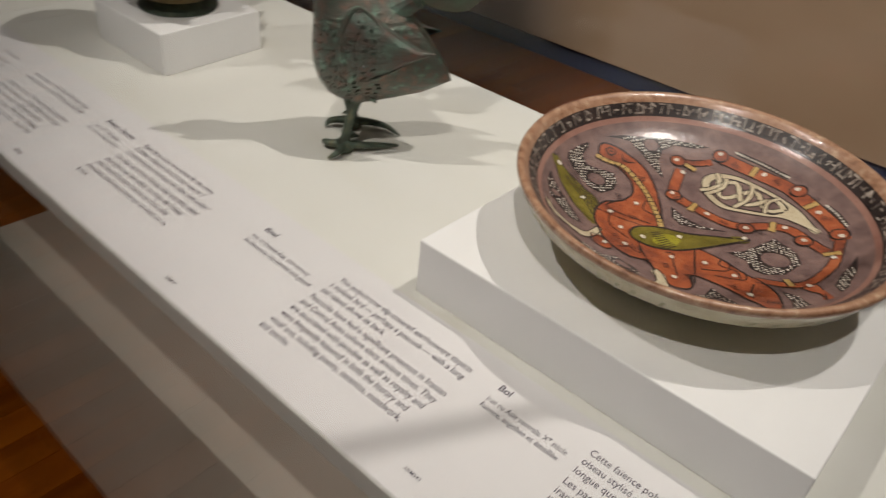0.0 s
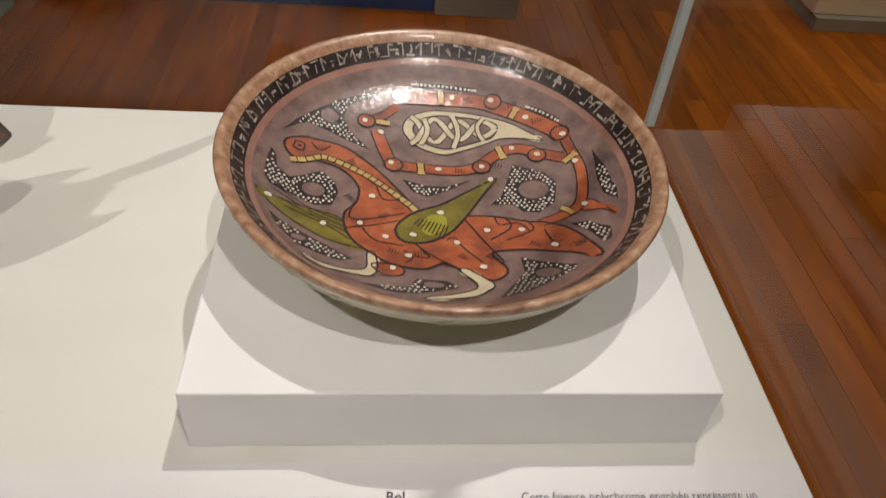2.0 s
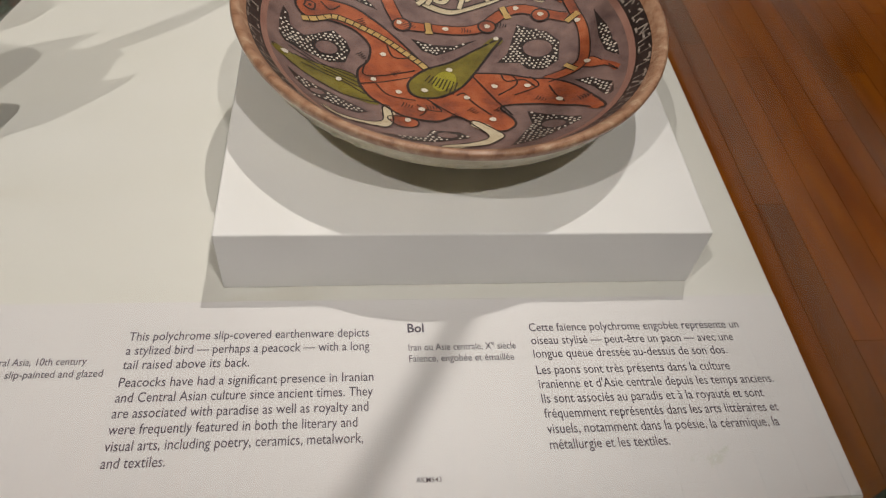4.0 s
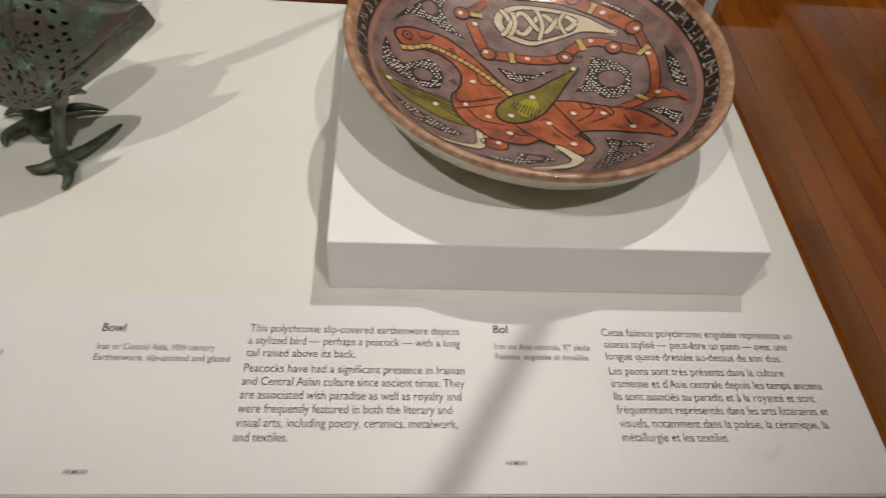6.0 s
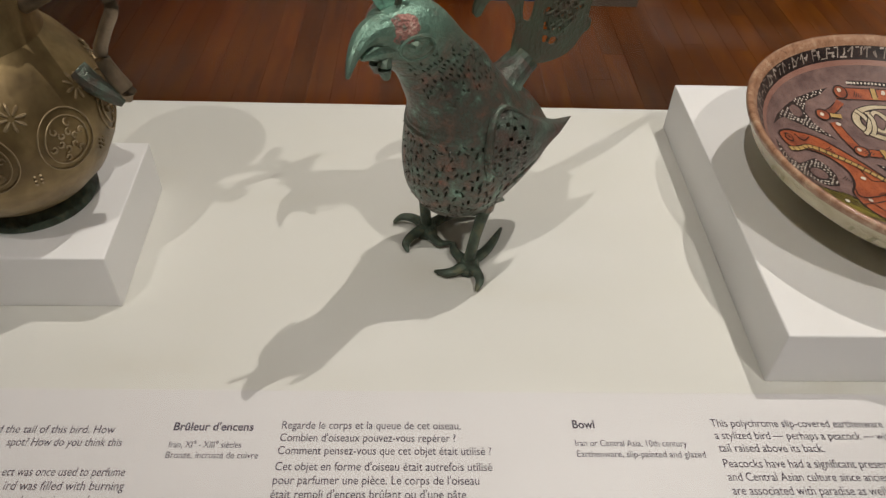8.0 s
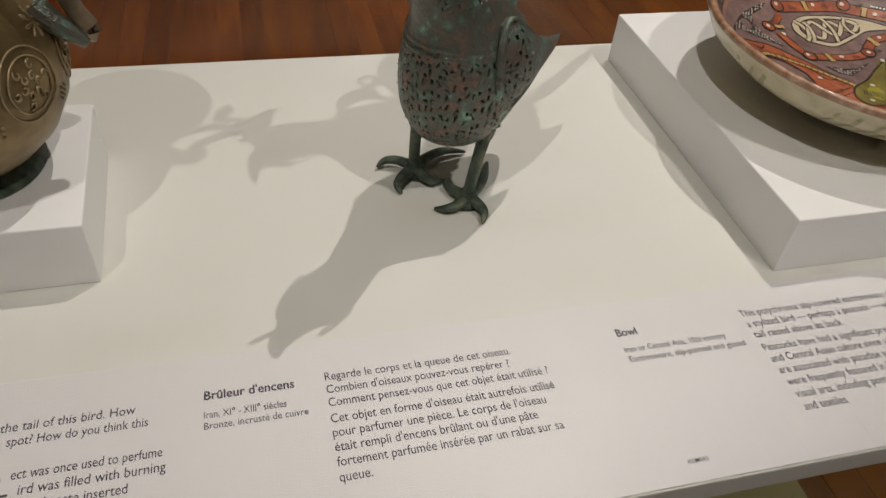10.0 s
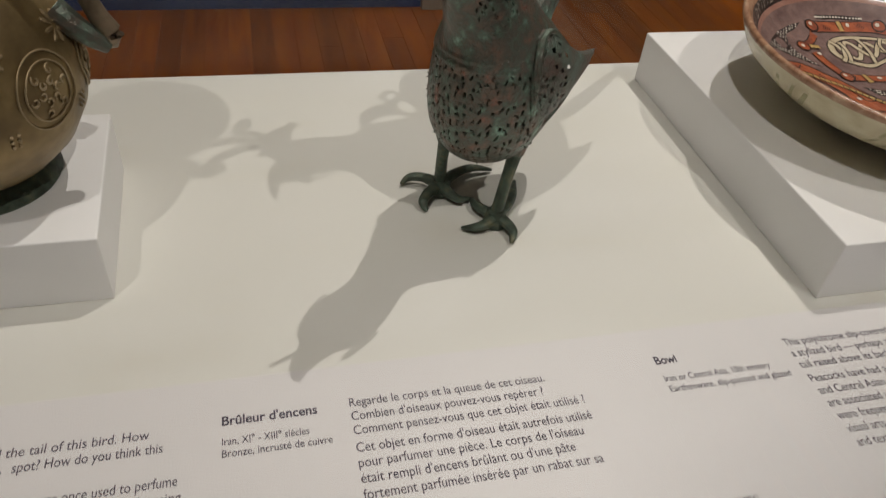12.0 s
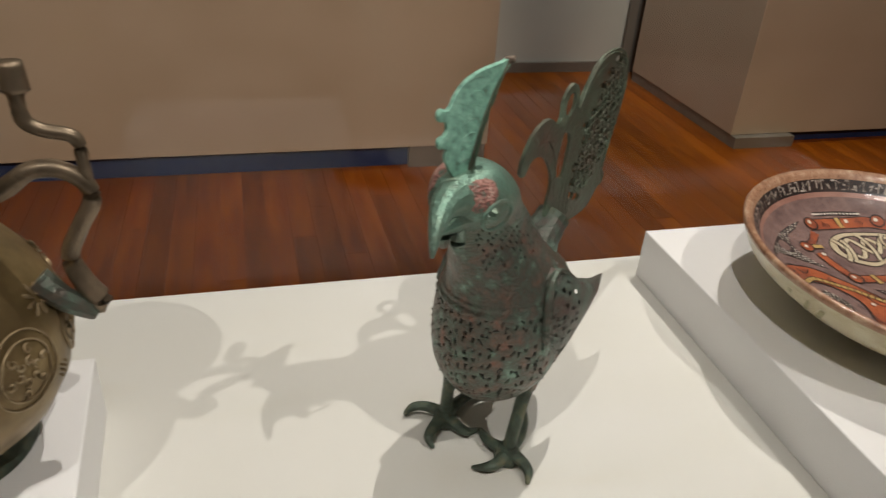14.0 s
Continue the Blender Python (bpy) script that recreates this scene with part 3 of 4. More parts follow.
dotted([(0.243, -0.003), (0.304, 0.07), (0.381, 0.295), (0.421, 0.272), (0.527, 0.219), (0.579, 0.136), (0.548, -0.011), (0.466, -0.074), (0.39, -0.059), (0.353, -0.008)], HOLES[5], 0.072, 0.066)
dotted([(-0.18, 0.167), (-0.077, 0.127), (0.033, 0.126), (0.164, 0.181), (0.06, 0.108), (-0.06, 0.043), (-0.129, 0.076)], None, 0, 0)
for path in ([(-0.125, 0.848), (0.042, 0.849), (0.218, 0.823)], [(0.489, 0.689), (0.572, 0.628), (0.639, 0.558)]):
    line = part("dotted_line", strip(bmesh.new(), path, 0.03, 0.0002), g_black, bowl)
    bm = bmesh.new()
    pts = densify(path, 0.02)
    for p in pts:
        dot(bm, p.x, p.y, 0.008, 0.0004, 6)
    tagged(part("white_dots", bm, g_white, line), kind="stuff")

painted("green_feather", [(-0.838, -0.114), (-0.749, -0.126), (-0.626, -0.14), (-0.471, -0.172), (-0.433, -0.276), (-0.337, -0.367), (-0.496, -0.348), (-0.651, -0.271), (-0.759, -0.194)], g_green, 0.0003)
painted("red_figure", [(-0.75, 0.298), (-0.648, 0.361), (-0.482, 0.351), (-0.363, 0.273), (-0.256, 0.156), (-0.181, 0.052), (-0.095, -0.074), (-0.015, -0.105), (0.128, -0.087), (0.271, -0.099), (0.423, -0.144), (0.473, -0.151), (0.589, -0.224), (0.659, -0.386), (0.65, -0.477), (0.566, -0.401), (0.407, -0.35), (0.262, -0.344), (0.212, -0.372), (0.261, -0.468), (0.249, -0.522), (0.182, -0.556), (0.066, -0.485), (-0.006, -0.44), (-0.1, -0.486), (-0.244, -0.461), (-0.321, -0.401), (-0.402, -0.325), (-0.445, -0.222), (-0.447, -0.127), (-0.398, -0.04), (-0.392, 0.076), (-0.462, 0.173), (-0.575, 0.211), (-0.679, 0.196), (-0.734, 0.222)], g_red, 0.0005, 0.012)
painted("red_knee", [(-0.318, -0.474), (-0.231, -0.467), (-0.182, -0.496), (-0.191, -0.534), (-0.247, -0.552), (-0.296, -0.525)], g_red, 0.0005)
painted("red_bud", [(0.62, -0.053), (0.674, -0.018), (0.731, -0.051), (0.788, -0.184), (0.746, -0.119), (0.676, -0.103)], g_red, 0.0005)
ribbon("red_band", [(0.46, -0.157), (0.577, -0.11), (0.654, -0.049), (0.691, 0.07), (0.703, 0.213), (0.684, 0.32), (0.65, 0.47)], 0.050, g_red, 0.0006)
ribbon("red_band", [(-0.226, 0.762), (-0.105, 0.768), (0.046, 0.768), (0.227, 0.753), (0.346, 0.703), (0.49, 0.614), (0.612, 0.509), (0.662, 0.434)], 0.085, g_red, 0.0005)
ribbon("red_band", [(-0.312, 0.508), (-0.274, 0.384), (-0.223, 0.276), (-0.082, 0.254), (0.086, 0.245), (0.198, 0.276), (0.313, 0.376), (0.413, 0.404), (0.536, 0.352), (0.64, 0.305)], 0.066, g_red, 0.0007)
ribbon("red_band", [(-0.374, 0.561), (-0.277, 0.622), (-0.207, 0.7)], 0.050, g_red, 0.0004)
DROP = [(-0.177, 0.547), (-0.143, 0.627), (-0.041, 0.68), (0.079, 0.684), (0.229, 0.66), (0.375, 0.605), (0.488, 0.518), (0.549, 0.453), (0.458, 0.474), (0.344, 0.486), (0.257, 0.453), (0.142, 0.402), (0.028, 0.366), (-0.089, 0.409), (-0.15, 0.476)]
painted("cream_drop", DROP, g_cream, 0.0004)
# the knot inside: a mauve ground with strands that pass over one another
painted("knot_ground", [(0.10 + (x - 0.10) * 0.80, 0.535 + (y - 0.535) * 0.76) for x, y in DROP if x < 0.40], g_mauve, 0.0006, 0.010)
for sign, lift in ((1, 0.0008), (-1, 0.0010)):
    ribbon("knot_strand", [(-0.135 + 0.45 * k / 20, 0.530 + 0.028 * k / 20 + sign * (0.100 - 0.055 * k / 20) * math.cos(0.55 * k)) for k in range(21)], 0.034, g_cream, lift)
ribbon("knot_strand", [(-0.085, 0.43), (-0.045, 0.53), (-0.065, 0.62)], 0.030, g_cream, 0.0012)
ribbon("knot_strand", [(0.085, 0.41), (0.115, 0.535), (0.085, 0.655)], 0.030, g_cream, 0.0012)
ribbon("knot_strand", [(0.245, 0.47), (0.215, 0.56), (0.26, 0.64)], 0.026, g_cream, 0.0013)
painted("cream_foot", [(-0.605, -0.505), (-0.533, -0.541), (-0.419, -0.548), (-0.344, -0.515), (-0.34, -0.405), (-0.31, -0.392), (-0.293, -0.506), (-0.325, -0.574), (-0.393, -0.575), (-0.503, -0.578), (-0.573, -0.557)], g_cream, 0.0005)
painted("cream_foot", [(0.054, -0.486), (0.09, -0.477), (0.171, -0.556), (0.192, -0.608), (0.157, -0.646), (0.111, -0.685), (0.044, -0.707), (-0.099, -0.731), (-0.089, -0.706), (0.033, -0.667), (0.112, -0.626), (0.117, -0.574)], g_cream, 0.0007)
painted("green_wing", [(-0.215, -0.217), (-0.194, -0.158), (-0.121, -0.076), (0.009, -0.009), (0.142, 0.092), (0.286, 0.186), (0.223, 0.085), (0.115, -0.099), (0.039, -0.211), (-0.06, -0.286), (-0.146, -0.301), (-0.198, -0.278)], g_green, 0.0008, 0.013)
painted("lime_patch", [(-0.079, -0.128), (-0.002, -0.086), (0.025, -0.14), (-0.024, -0.223), (-0.074, -0.238)], g_lime, 0.0010, 0.0)
ribbon("ochre_stripe", [(-0.719, 0.173), (-0.628, 0.212), (-0.579, 0.245), (-0.468, 0.221), (-0.352, 0.16), (-0.236, 0.064), (-0.136, -0.04), (-0.107, -0.082)], 0.036, g_ochre, 0.0008)
bm = bmesh.new()
pts = densify([(-0.719, 0.173), (-0.628, 0.212), (-0.579, 0.245), (-0.468, 0.221), (-0.352, 0.16), (-0.236, 0.064), (-0.136, -0.04), (-0.107, -0.082)])
for k in range(2, len(pts) - 1, 2):
    d = (pts[k + 1] - pts[k - 1]).normalized()
    strip(bm, [(pts[k].x - d.y * 0.018, pts[k].y + d.x * 0.018), (pts[k].x + d.y * 0.018, pts[k].y - d.x * 0.018)], 0.006, 0.0010)
part("brush_ticks", bm, g_black, bowl)
for u, v in [(-0.19, 0.771), (0.311, 0.744), (0.221, 0.276), (-0.223, 0.265), (-0.366, 0.563), (0.508, 0.344), (0.637, 0.475)]:
    painted("red_curl", [(u + 0.046 * math.cos(k * 0.785), v + 0.046 * math.sin(k * 0.785)) for k in range(8)], g_red, 0.0009, 0.010)
BANDS = [(0.029, 0.81), (0.033, 0.729), (0.399, 0.625), (0.439, 0.689), (-0.089, 0.292), (-0.085, 0.205), (0.314, 0.424), (0.34, 0.336), (0.633, 0.272), (0.699, 0.319), (0.569, -0.06), (0.615, -0.105), (-0.316, 0.565), (-0.243, 0.565)]
for a, b in zip(BANDS[::2], BANDS[1::2]):
    ribbon("ochre_band", [a, b], 0.036, g_ochre, 0.0011)
for path in ([(0.11, -0.117), (0.19, -0.283), (0.258, -0.431)], [(-0.129, -0.307), (-0.006, -0.432), (0.066, -0.485)], [(-0.406, -0.041), (-0.423, -0.159), (-0.322, -0.148), (-0.172, -0.088)], [(-0.438, -0.239), (-0.318, -0.195), (-0.169, -0.135)], [(-0.18, -0.359), (-0.14, -0.408), (-0.173, -0.45)], [(0.015, -0.269), (0.052, -0.249), (0.077, -0.304), (0.162, -0.428)], [(0.297, -0.1), (0.319, -0.175), (0.215, -0.265)], [(0.386, -0.122), (0.419, -0.2), (0.29, -0.266)], [(0.468, -0.207), (0.485, -0.284), (0.515, -0.343)], [(-0.305, 0.09), (-0.271, 0.001), (-0.179, 0.014)], [(-0.632, 0.336), (-0.585, 0.292), (-0.536, 0.337)], [(-0.107, -0.334), (-0.068, -0.402), (-0.153, -0.392)], [(-0.365, -0.221), (-0.307, -0.303), (-0.182, -0.323)], [(0.251, -0.098), (0.269, -0.155), (0.359, -0.147), (0.405, -0.217)]):
    part("brush_line", strip(bmesh.new(), path, 0.008, 0.0008), g_black, bowl)
bm = bmesh.new()
random.seed(31)
for u, v in [(-0.439, 0.262), (-0.445, -0), (-0.247, -0.368), (-0.134, -0.379), (-0.014, -0.426), (0.192, -0.376), (0.391, -0.299), (0.579, -0.341), (0.167, 0.775), (0.39, 0.709), (0.509, 0.584), (-0.19, 0.281), (0.086, 0.245), (0.277, 0.291), (-0.099, 0.768), (-0.285, -0.134), (0.066, -0.376), (-0.223, 0.276)]:
    a = random.uniform(0.6, 2.2)
    for k in range(4):
        x, y = u + 0.014 * k * math.sin(a), v - 0.014 * k * math.cos(a)
        q = 0.022 - 0.003 * k
        strip(bm, [(x - q * math.cos(a), y - q * math.sin(a)), (x + 0.004, y), (x + q * math.cos(a), y + q * math.sin(a))], 0.005, 0.0010, taper=True)
tagged(part("brush_strokes", bm, g_black, bowl), kind="stuff")
for u, v in [(0.258, 0.179), (-0.003, -0.074), (-0.137, -0.245), (-0.325, 0.011), (-0.376, -0.193), (-0.261, -0.272), (-0.16, -0.399), (0.06, -0.289), (0.161, -0.465), (0.204, -0.198), (0.364, -0.199), (0.493, -0.326), (-0.782, -0.138), (-0.537, -0.236), (-0.229, -0.496)] + [(-0.197, 0.781), (0.091, 0.777), (0.301, 0.752), (0.476, 0.617), (0.65, 0.464), (-0.237, 0.275), (0.002, 0.249), (0.221, 0.276), (0.385, 0.407), (0.508, 0.348), (0.684, 0.263), (0.677, -0.057), (-0.374, 0.561), (-0.29, 0.493)]:
    bm = bmesh.new()
    dot(bm, u, v, 0.0155, 0.0014)
    part("white_spot", bm, g_white, bowl)
EYE = [(-0.684, 0.285)][0]
bm = bmesh.new()
dot(bm, *EYE, 0.034, 0.0007, 14)
part("eye_ring", bm, g_black, bowl)
bm = bmesh.new()
dot(bm, *EYE, 0.024, 0.0009, 14)
part("eye_field", bm, g_red, bowl)
bm = bmesh.new()
dot(bm, *EYE, 0.010, 0.0011, 8)
part("eye_spot", bm, g_black, bowl)
# hatching on the wing and feather
bm = bmesh.new()
for k in range(9):
    strip(bm, [(-0.13 + 0.016 * k, -0.17 - 0.012 * k), (-0.10 + 0.016 * k, -0.12 - 0.006 * k)], 0.006, 0.0011)
for k in range(4):
    strip(bm, [(-0.80 + 0.03 * k, -0.02 - 0.05 * k), (-0.60 + 0.02 * k, -0.14 - 0.03 * k), (-0.42, -0.21 - 0.035 * k)], 0.007, 0.0005)
tagged(part("brush_hatching", bm, g_black, bowl), kind="stuff")
# scratched marks round the black band
DRAWN[:] = [1.0, 0.0]
random.seed(21)
bm = bmesh.new()
for i in range(118):
    a = 2 * math.pi * (i + random.uniform(-0.25, 0.25)) / 118
    spots = [(a + random.uniform(-0.02, 0.02), random.uniform(0.886, 0.930)) for k in range(random.choice((2, 3, 3, 4)))]
    if i % 2:
        spots = [(a, 0.887), (a + random.uniform(-0.008, 0.008), 0.928), (a + random.choice((-0.03, 0.03)), random.uniform(0.905, 0.93))]
    for p, q in zip(spots, spots[1:]):
        strip(bm, [(p[1] * math.cos(p[0]), p[1] * math.sin(p[0])), (q[1] * math.cos(q[0]), q[1] * math.sin(q[0]))], random.uniform(0.0045, 0.0105), 0.0004)
# longer strokes along the band that tie the uprights together
for i in range(74):
    a = 2 * math.pi * (i + random.uniform(-0.2, 0.2)) / 74
    r = random.choice((0.889, 0.892, 0.908, 0.926))
    run = random.uniform(0.025, 0.055)
    strip(bm, [(r * math.cos(a + run * k / 2), r * math.sin(a + run * k / 2)) for k in range(3)], random.uniform(0.004, 0.008), 0.00045)
part("scratched_marks", bm, g_scratch, bowl, "pale scratched marks in the black band")
# brushed streaks on the outside
bm = bmesh.new()
for i in range(58):
    a = 2 * math.pi * (i + random.uniform(-0.2, 0.2)) / 58
    if math.sin(i * 0.9) + random.uniform(-0.5, 0.5) < -0.2:
        continue
    start, wide = random.uniform(0.100, 0.114), random.uniform(0.012, 0.024)
    prev = None
    for k in range(6):
        r = start + (0.1345 - start) * k / 5
        z = float(np.interp(r, [0.085, 0.110, 0.130, 0.1385], [0.0135, 0.0270, 0.0440, 0.0610]))
        w = wide * (0.45 + 0.55 * math.sin(math.pi * (k + 1) / 7))
        mid = a + 0.022 * k
        pair = [bm.verts.new(((r + 0.0004) * math.cos(mid + t * w), (r + 0.0004) * math.sin(mid + t * w), z - 0.0004)) for t in (-1, 0, 1)]
        if prev:
            for t in (0, 1):
                bm.faces.new((prev[t], prev[t + 1], pair[t + 1], pair[t]))
        prev = pair
part("outer_streaks", bm, g_olive, bowl, "olive brushed streaks")

# ---- the cock-shaped incense burner: one mesh ----
CX, CY = -0.212, 0.128
FWD, LEFT = Vector((-0.80, -0.60, 0)), Vector((0.60, -0.80, 0))


def local(s, l, z):
    return FWD * s + LEFT * l + Vector((0, 0, z))


# height, place along and across the body, half length and half width
SECTIONS = [(0.0475, -0.004, 0, 0.004, 0.004), (0.0495, -0.004, 0, 0.016, 0.015), (0.055, -0.004, 0, 0.028, 0.025), (0.064, -0.005, 0, 0.0365, 0.0325), (0.078, -0.006, 0, 0.044, 0.039),
            (0.098, -0.008, 0, 0.048, 0.0415), (0.116, -0.008, 0, 0.047, 0.0405), (0.132, -0.004, 0, 0.042, 0.035), (0.146, 0.002, 0, 0.037, 0.028), (0.161, 0.010, 0, 0.0345, 0.0220),
            (0.1760, 0.0195, 0.0020, 0.0325, 0.0160), (0.1915, 0.0345, 0.0050, 0.0310, 0.0165), (0.2065, 0.0455, 0.0075, 0.0285, 0.0195), (0.2170, 0.0505, 0.0075, 0.0235, 0.0180), (0.2245, 0.053, 0.0075, 0.0145, 0.0125), (0.2275, 0.054, 0.0075, 0.001, 0.001)]
# how far the pinched rump reaches back at each height
RUMP = [(0.0475, 0.004), (0.056, 0.040), (0.064, 0.066), (0.077, 0.0885), (0.088, 0.083), (0.105, 0.070), (0.125, 0.056), (0.140, 0.046), (0.150, 0.038), (0.160, 0.0345), (0.24, 0.0)]
COLS, ROWS = 300, 210
bm = bmesh.new()
grid = []
for j in range(ROWS + 1):
    t = j / ROWS * (len(SECTIONS) - 1)
    k, f = min(int(t), len(SECTIONS) - 2), 0
    f = t - k
    q0, q1, q2, q3 = (np.array(SECTIONS[min(max(k + d, 0), len(SECTIONS) - 1)]) for d in (-1, 0, 1, 2))
    z, s, off, rs, rl = 0.5 * ((2 * q1) + (q2 - q0) * f + (2 * q0 - 5 * q1 + 4 * q2 - q3) * f * f + (3 * q1 - q0 - 3 * q2 + q3) * f ** 3)
    ridge = 0.0008 * (math.exp(-((z - 0.128) / 0.0018) ** 2) + 0.6 * math.exp(-((z - 0.1335) / 0.001) ** 2))
    row = []
    for i in range(COLS):
        a = 2 * math.pi * i / COLS
        u, w = math.cos(a), math.sin(a)
        back = float(np.interp(z, [p[0] for p in RUMP], [p[1] for p in RUMP]))
        if u < 0 and back > rs:
            pinch = (back - rs) / back
            w *= 1 - pinch * (1 - (1 + u) ** 0.8 * (1 - 0.1 * u))
            u *= back / rs
        row.append(bm.verts.new(local(s + (rs + ridge) * u, off + (rl + ridge) * w, z)))
    grid.append(row)
# openings of the pierced work: strokes, slants and small corners
CUTS = [((0, 0), (1, 0), (0, 1), (1, 1)), ((0, 0), (0, 1), (1, 1), (1, 2)), ((2, 0), (1, 1), (1, 0), (2, 1)), ((0, 0), (0, 1), (0, 2), (1, 2)), ((0, 1), (1, 1), (2, 0), (2, 1), (3, 0)),
        ((0, 0), (1, 0), (1, 1)), ((0, 0), (0, 1), (1, 0), (1, 1), (1, 2), (0, 2)), ((1, 0), (0, 1), (1, 1), (2, 1)), ((0, 0), (1, 1), (1, 0), (2, 1), (2, 2)), ()]


def on_head(s, l, z):
    """A place on the head, which is thrust forward and turned a little aside."""
    k = 0.012 + (s - 0.0375) * 0.42
    return local(s + 0.766 * k, l * 0.92 + 0.64 * k, z + 0.46 * k)


BROWS = [on_head(0.050, 0.019, 0.2115), on_head(0.050, -0.019, 0.2115)]
for j in range(ROWS):
    for i in range(COLS):
        z = sum(grid[j + d][i].co.z for d in (0, 1)) / 2
        # pierced work: scattered openings on breast and body, finer ones on the neck
        hole = False
        if 0.054 < z < 0.127 or 0.158 < z < 0.196:
            fine = z > 0.15
            sway = int(2.6 * math.sin(i * 0.105) + 2.1 * math.sin(i * 0.271 + 1.0) + 6)
            cj = (j + sway) // 5
            i2 = i + (cj * 29) % 7
            ci = i2 // 6
            rnd = math.sin(ci * 12.9898 + cj * 78.233) * 43758.5453
            rnd -= math.floor(rnd)
            u, w = i2 % 6 - int(rnd * 71) % 3, (j + sway) % 5 - int(rnd * 31) % 2
            shape = CUTS[int(rnd * 997) % len(CUTS)]
            hole = (u, w) in shape and not 0.30 < i / COLS < 0.70
            if fine:
                hole = (u, w) in CUTS[0] and rnd > 0.25 and abs(i / COLS - 0.5) < 0.40
        if hole:
            continue
        f = bm.faces.new((grid[j][i], grid[j][(i + 1) % COLS], grid[j + 1][(i + 1) % COLS], grid[j + 1][i]))
        f.material_index = 0
        mid = f.calc_center_median()
        if min((mid - p).length for p in BROWS) < 0.0115 + 0.0025 * noise.noise(mid * 190):
            f.material_index = 2
        f.smooth = True
bmesh.ops.delete(bm, geom=[v for v in bm.verts if not v.link_faces], context="VERTS")
bmesh.ops.solidify(bm, geom=bm.faces[:], thickness=0.0016)
# beak, curved down
tube(bm, [on_head(0.050, 0, 0.205), on_head(0.062, 0, 0.206), on_head(0.0715, 0.003, 0.199), on_head(0.0780, 0.0065, 0.187)], [0.0118, 0.0072, 0.0040, 0.0009], 12, 0)
tube(bm, [on_head(0.048, 0, 0.195), on_head(0.060, 0, 0.195), on_head(0.067, 0, 0.192)], [0.011, 0.006, 0.001], 10, 0)
for e in (-1, 1):
    # wattles and brow rings
    tube(bm, [on_head(0.053, 0.004 * e, 0.194), on_head(0.056, 0.005 * e, 0.186), on_head(0.055, 0.005 * e, 0.178)], [0.0022, 0.0046, 0.0022], 8, 0)
    ring = [on_head(0.0445 + 0.0085 * math.cos(a * 0.6283) + 0.003 * math.sin(a * 0.6283), e * (0.0205 - 0.003 * math.cos(a * 0.6283)), 0.200 + 0.0072 * math.sin(a * 0.6283) - 0.003 * math.cos(a * 0.6283)) for a in range(11)]
    tube(bm, ring, [0.0009] * 11, 6, 0)
    tube(bm, [on_head(0.0445, 0.0165 * e, 0.200), on_head(0.0445, 0.0215 * e, 0.200)], [0.0042, 0.0020], 8, 0)


def plate(points, extrude, holes, frame_to, index, bevel=0.0006):
    sub = outline(points, extrude, holes, bevel)
    base = {}
    for v in sub.verts:
        base[v] = bm.verts.new(frame_to(v.co))
    for f in sub.faces:
        g = bm.faces.new([base[v] for v in f.verts])
        g.material_index = index
    sub.free()


def pierced(cx, cz, lean, half_w, half_h, nx, nz, seed, size=0.92):
    """Rows of small openings inside a leaning oval."""
    random.seed(seed)
    out = []
    for i in range(nx):
        for j in range(nz):
            u = (i + 0.5 * (j % 2) + 0.25) / nx * 2 - 1
            w = (j + 0.5) / nz * 2 - 1
            if u * u + w * w > 0.92:
                continue
            x, z = u * half_w, w * half_h
            x, z = cx + x * math.cos(lean) - z * math.sin(lean), cz + x * math.sin(lean) + z * math.cos(lean)
            a, r = lean + random.uniform(-0.2, 0.2), half_w / nx * size * random.uniform(0.85, 1.1)
            out.append([(x + r * k * math.cos(a + b), z + r * k * math.sin(a + b)) for b, k in ((0, 1.2), (1.57, 0.75), (3.14, 1.2), (4.71, 0.75))])
    return out


# tail fan in the plane of the body
TAIL = [(-0.045, 0.156), (-0.064, 0.147), (-0.085, 0.143), (-0.103, 0.146), (-0.114, 0.156), (-0.119, 0.158), (-0.1195, 0.164), (-0.116, 0.167), (-0.119, 0.185), (-0.127, 0.212),
        (-0.129, 0.232), (-0.120, 0.248), (-0.102, 0.253), (-0.086, 0.249), (-0.075, 0.238), (-0.067, 0.224), (-0.064, 0.236), (-0.056, 0.241), (-0.047, 0.234), (-0.045, 0.220),
        (-0.034, 0.225), (-0.022, 0.223), (-0.012, 0.214), (-0.010, 0.196), (-0.019, 0.204), (-0.030, 0.203), (-0.040, 0.194), (-0.046, 0.180), (-0.044, 0.166)]
holes = pierced(-0.099, 0.201, 0.42, 0.0215, 0.050, 5, 11, 7, 1.02)
holes.append([(-0.061, 0.233), (-0.056, 0.236), (-0.051, 0.231), (-0.053, 0.222), (-0.058, 0.222)])
holes.append([(-0.056, 0.212), (-0.051, 0.205), (-0.056, 0.180), (-0.061, 0.190)])
plate(TAIL, 0.0008, holes, lambda p: local(p.x, 0.0 + p.z, p.y), 4, 0.0003)
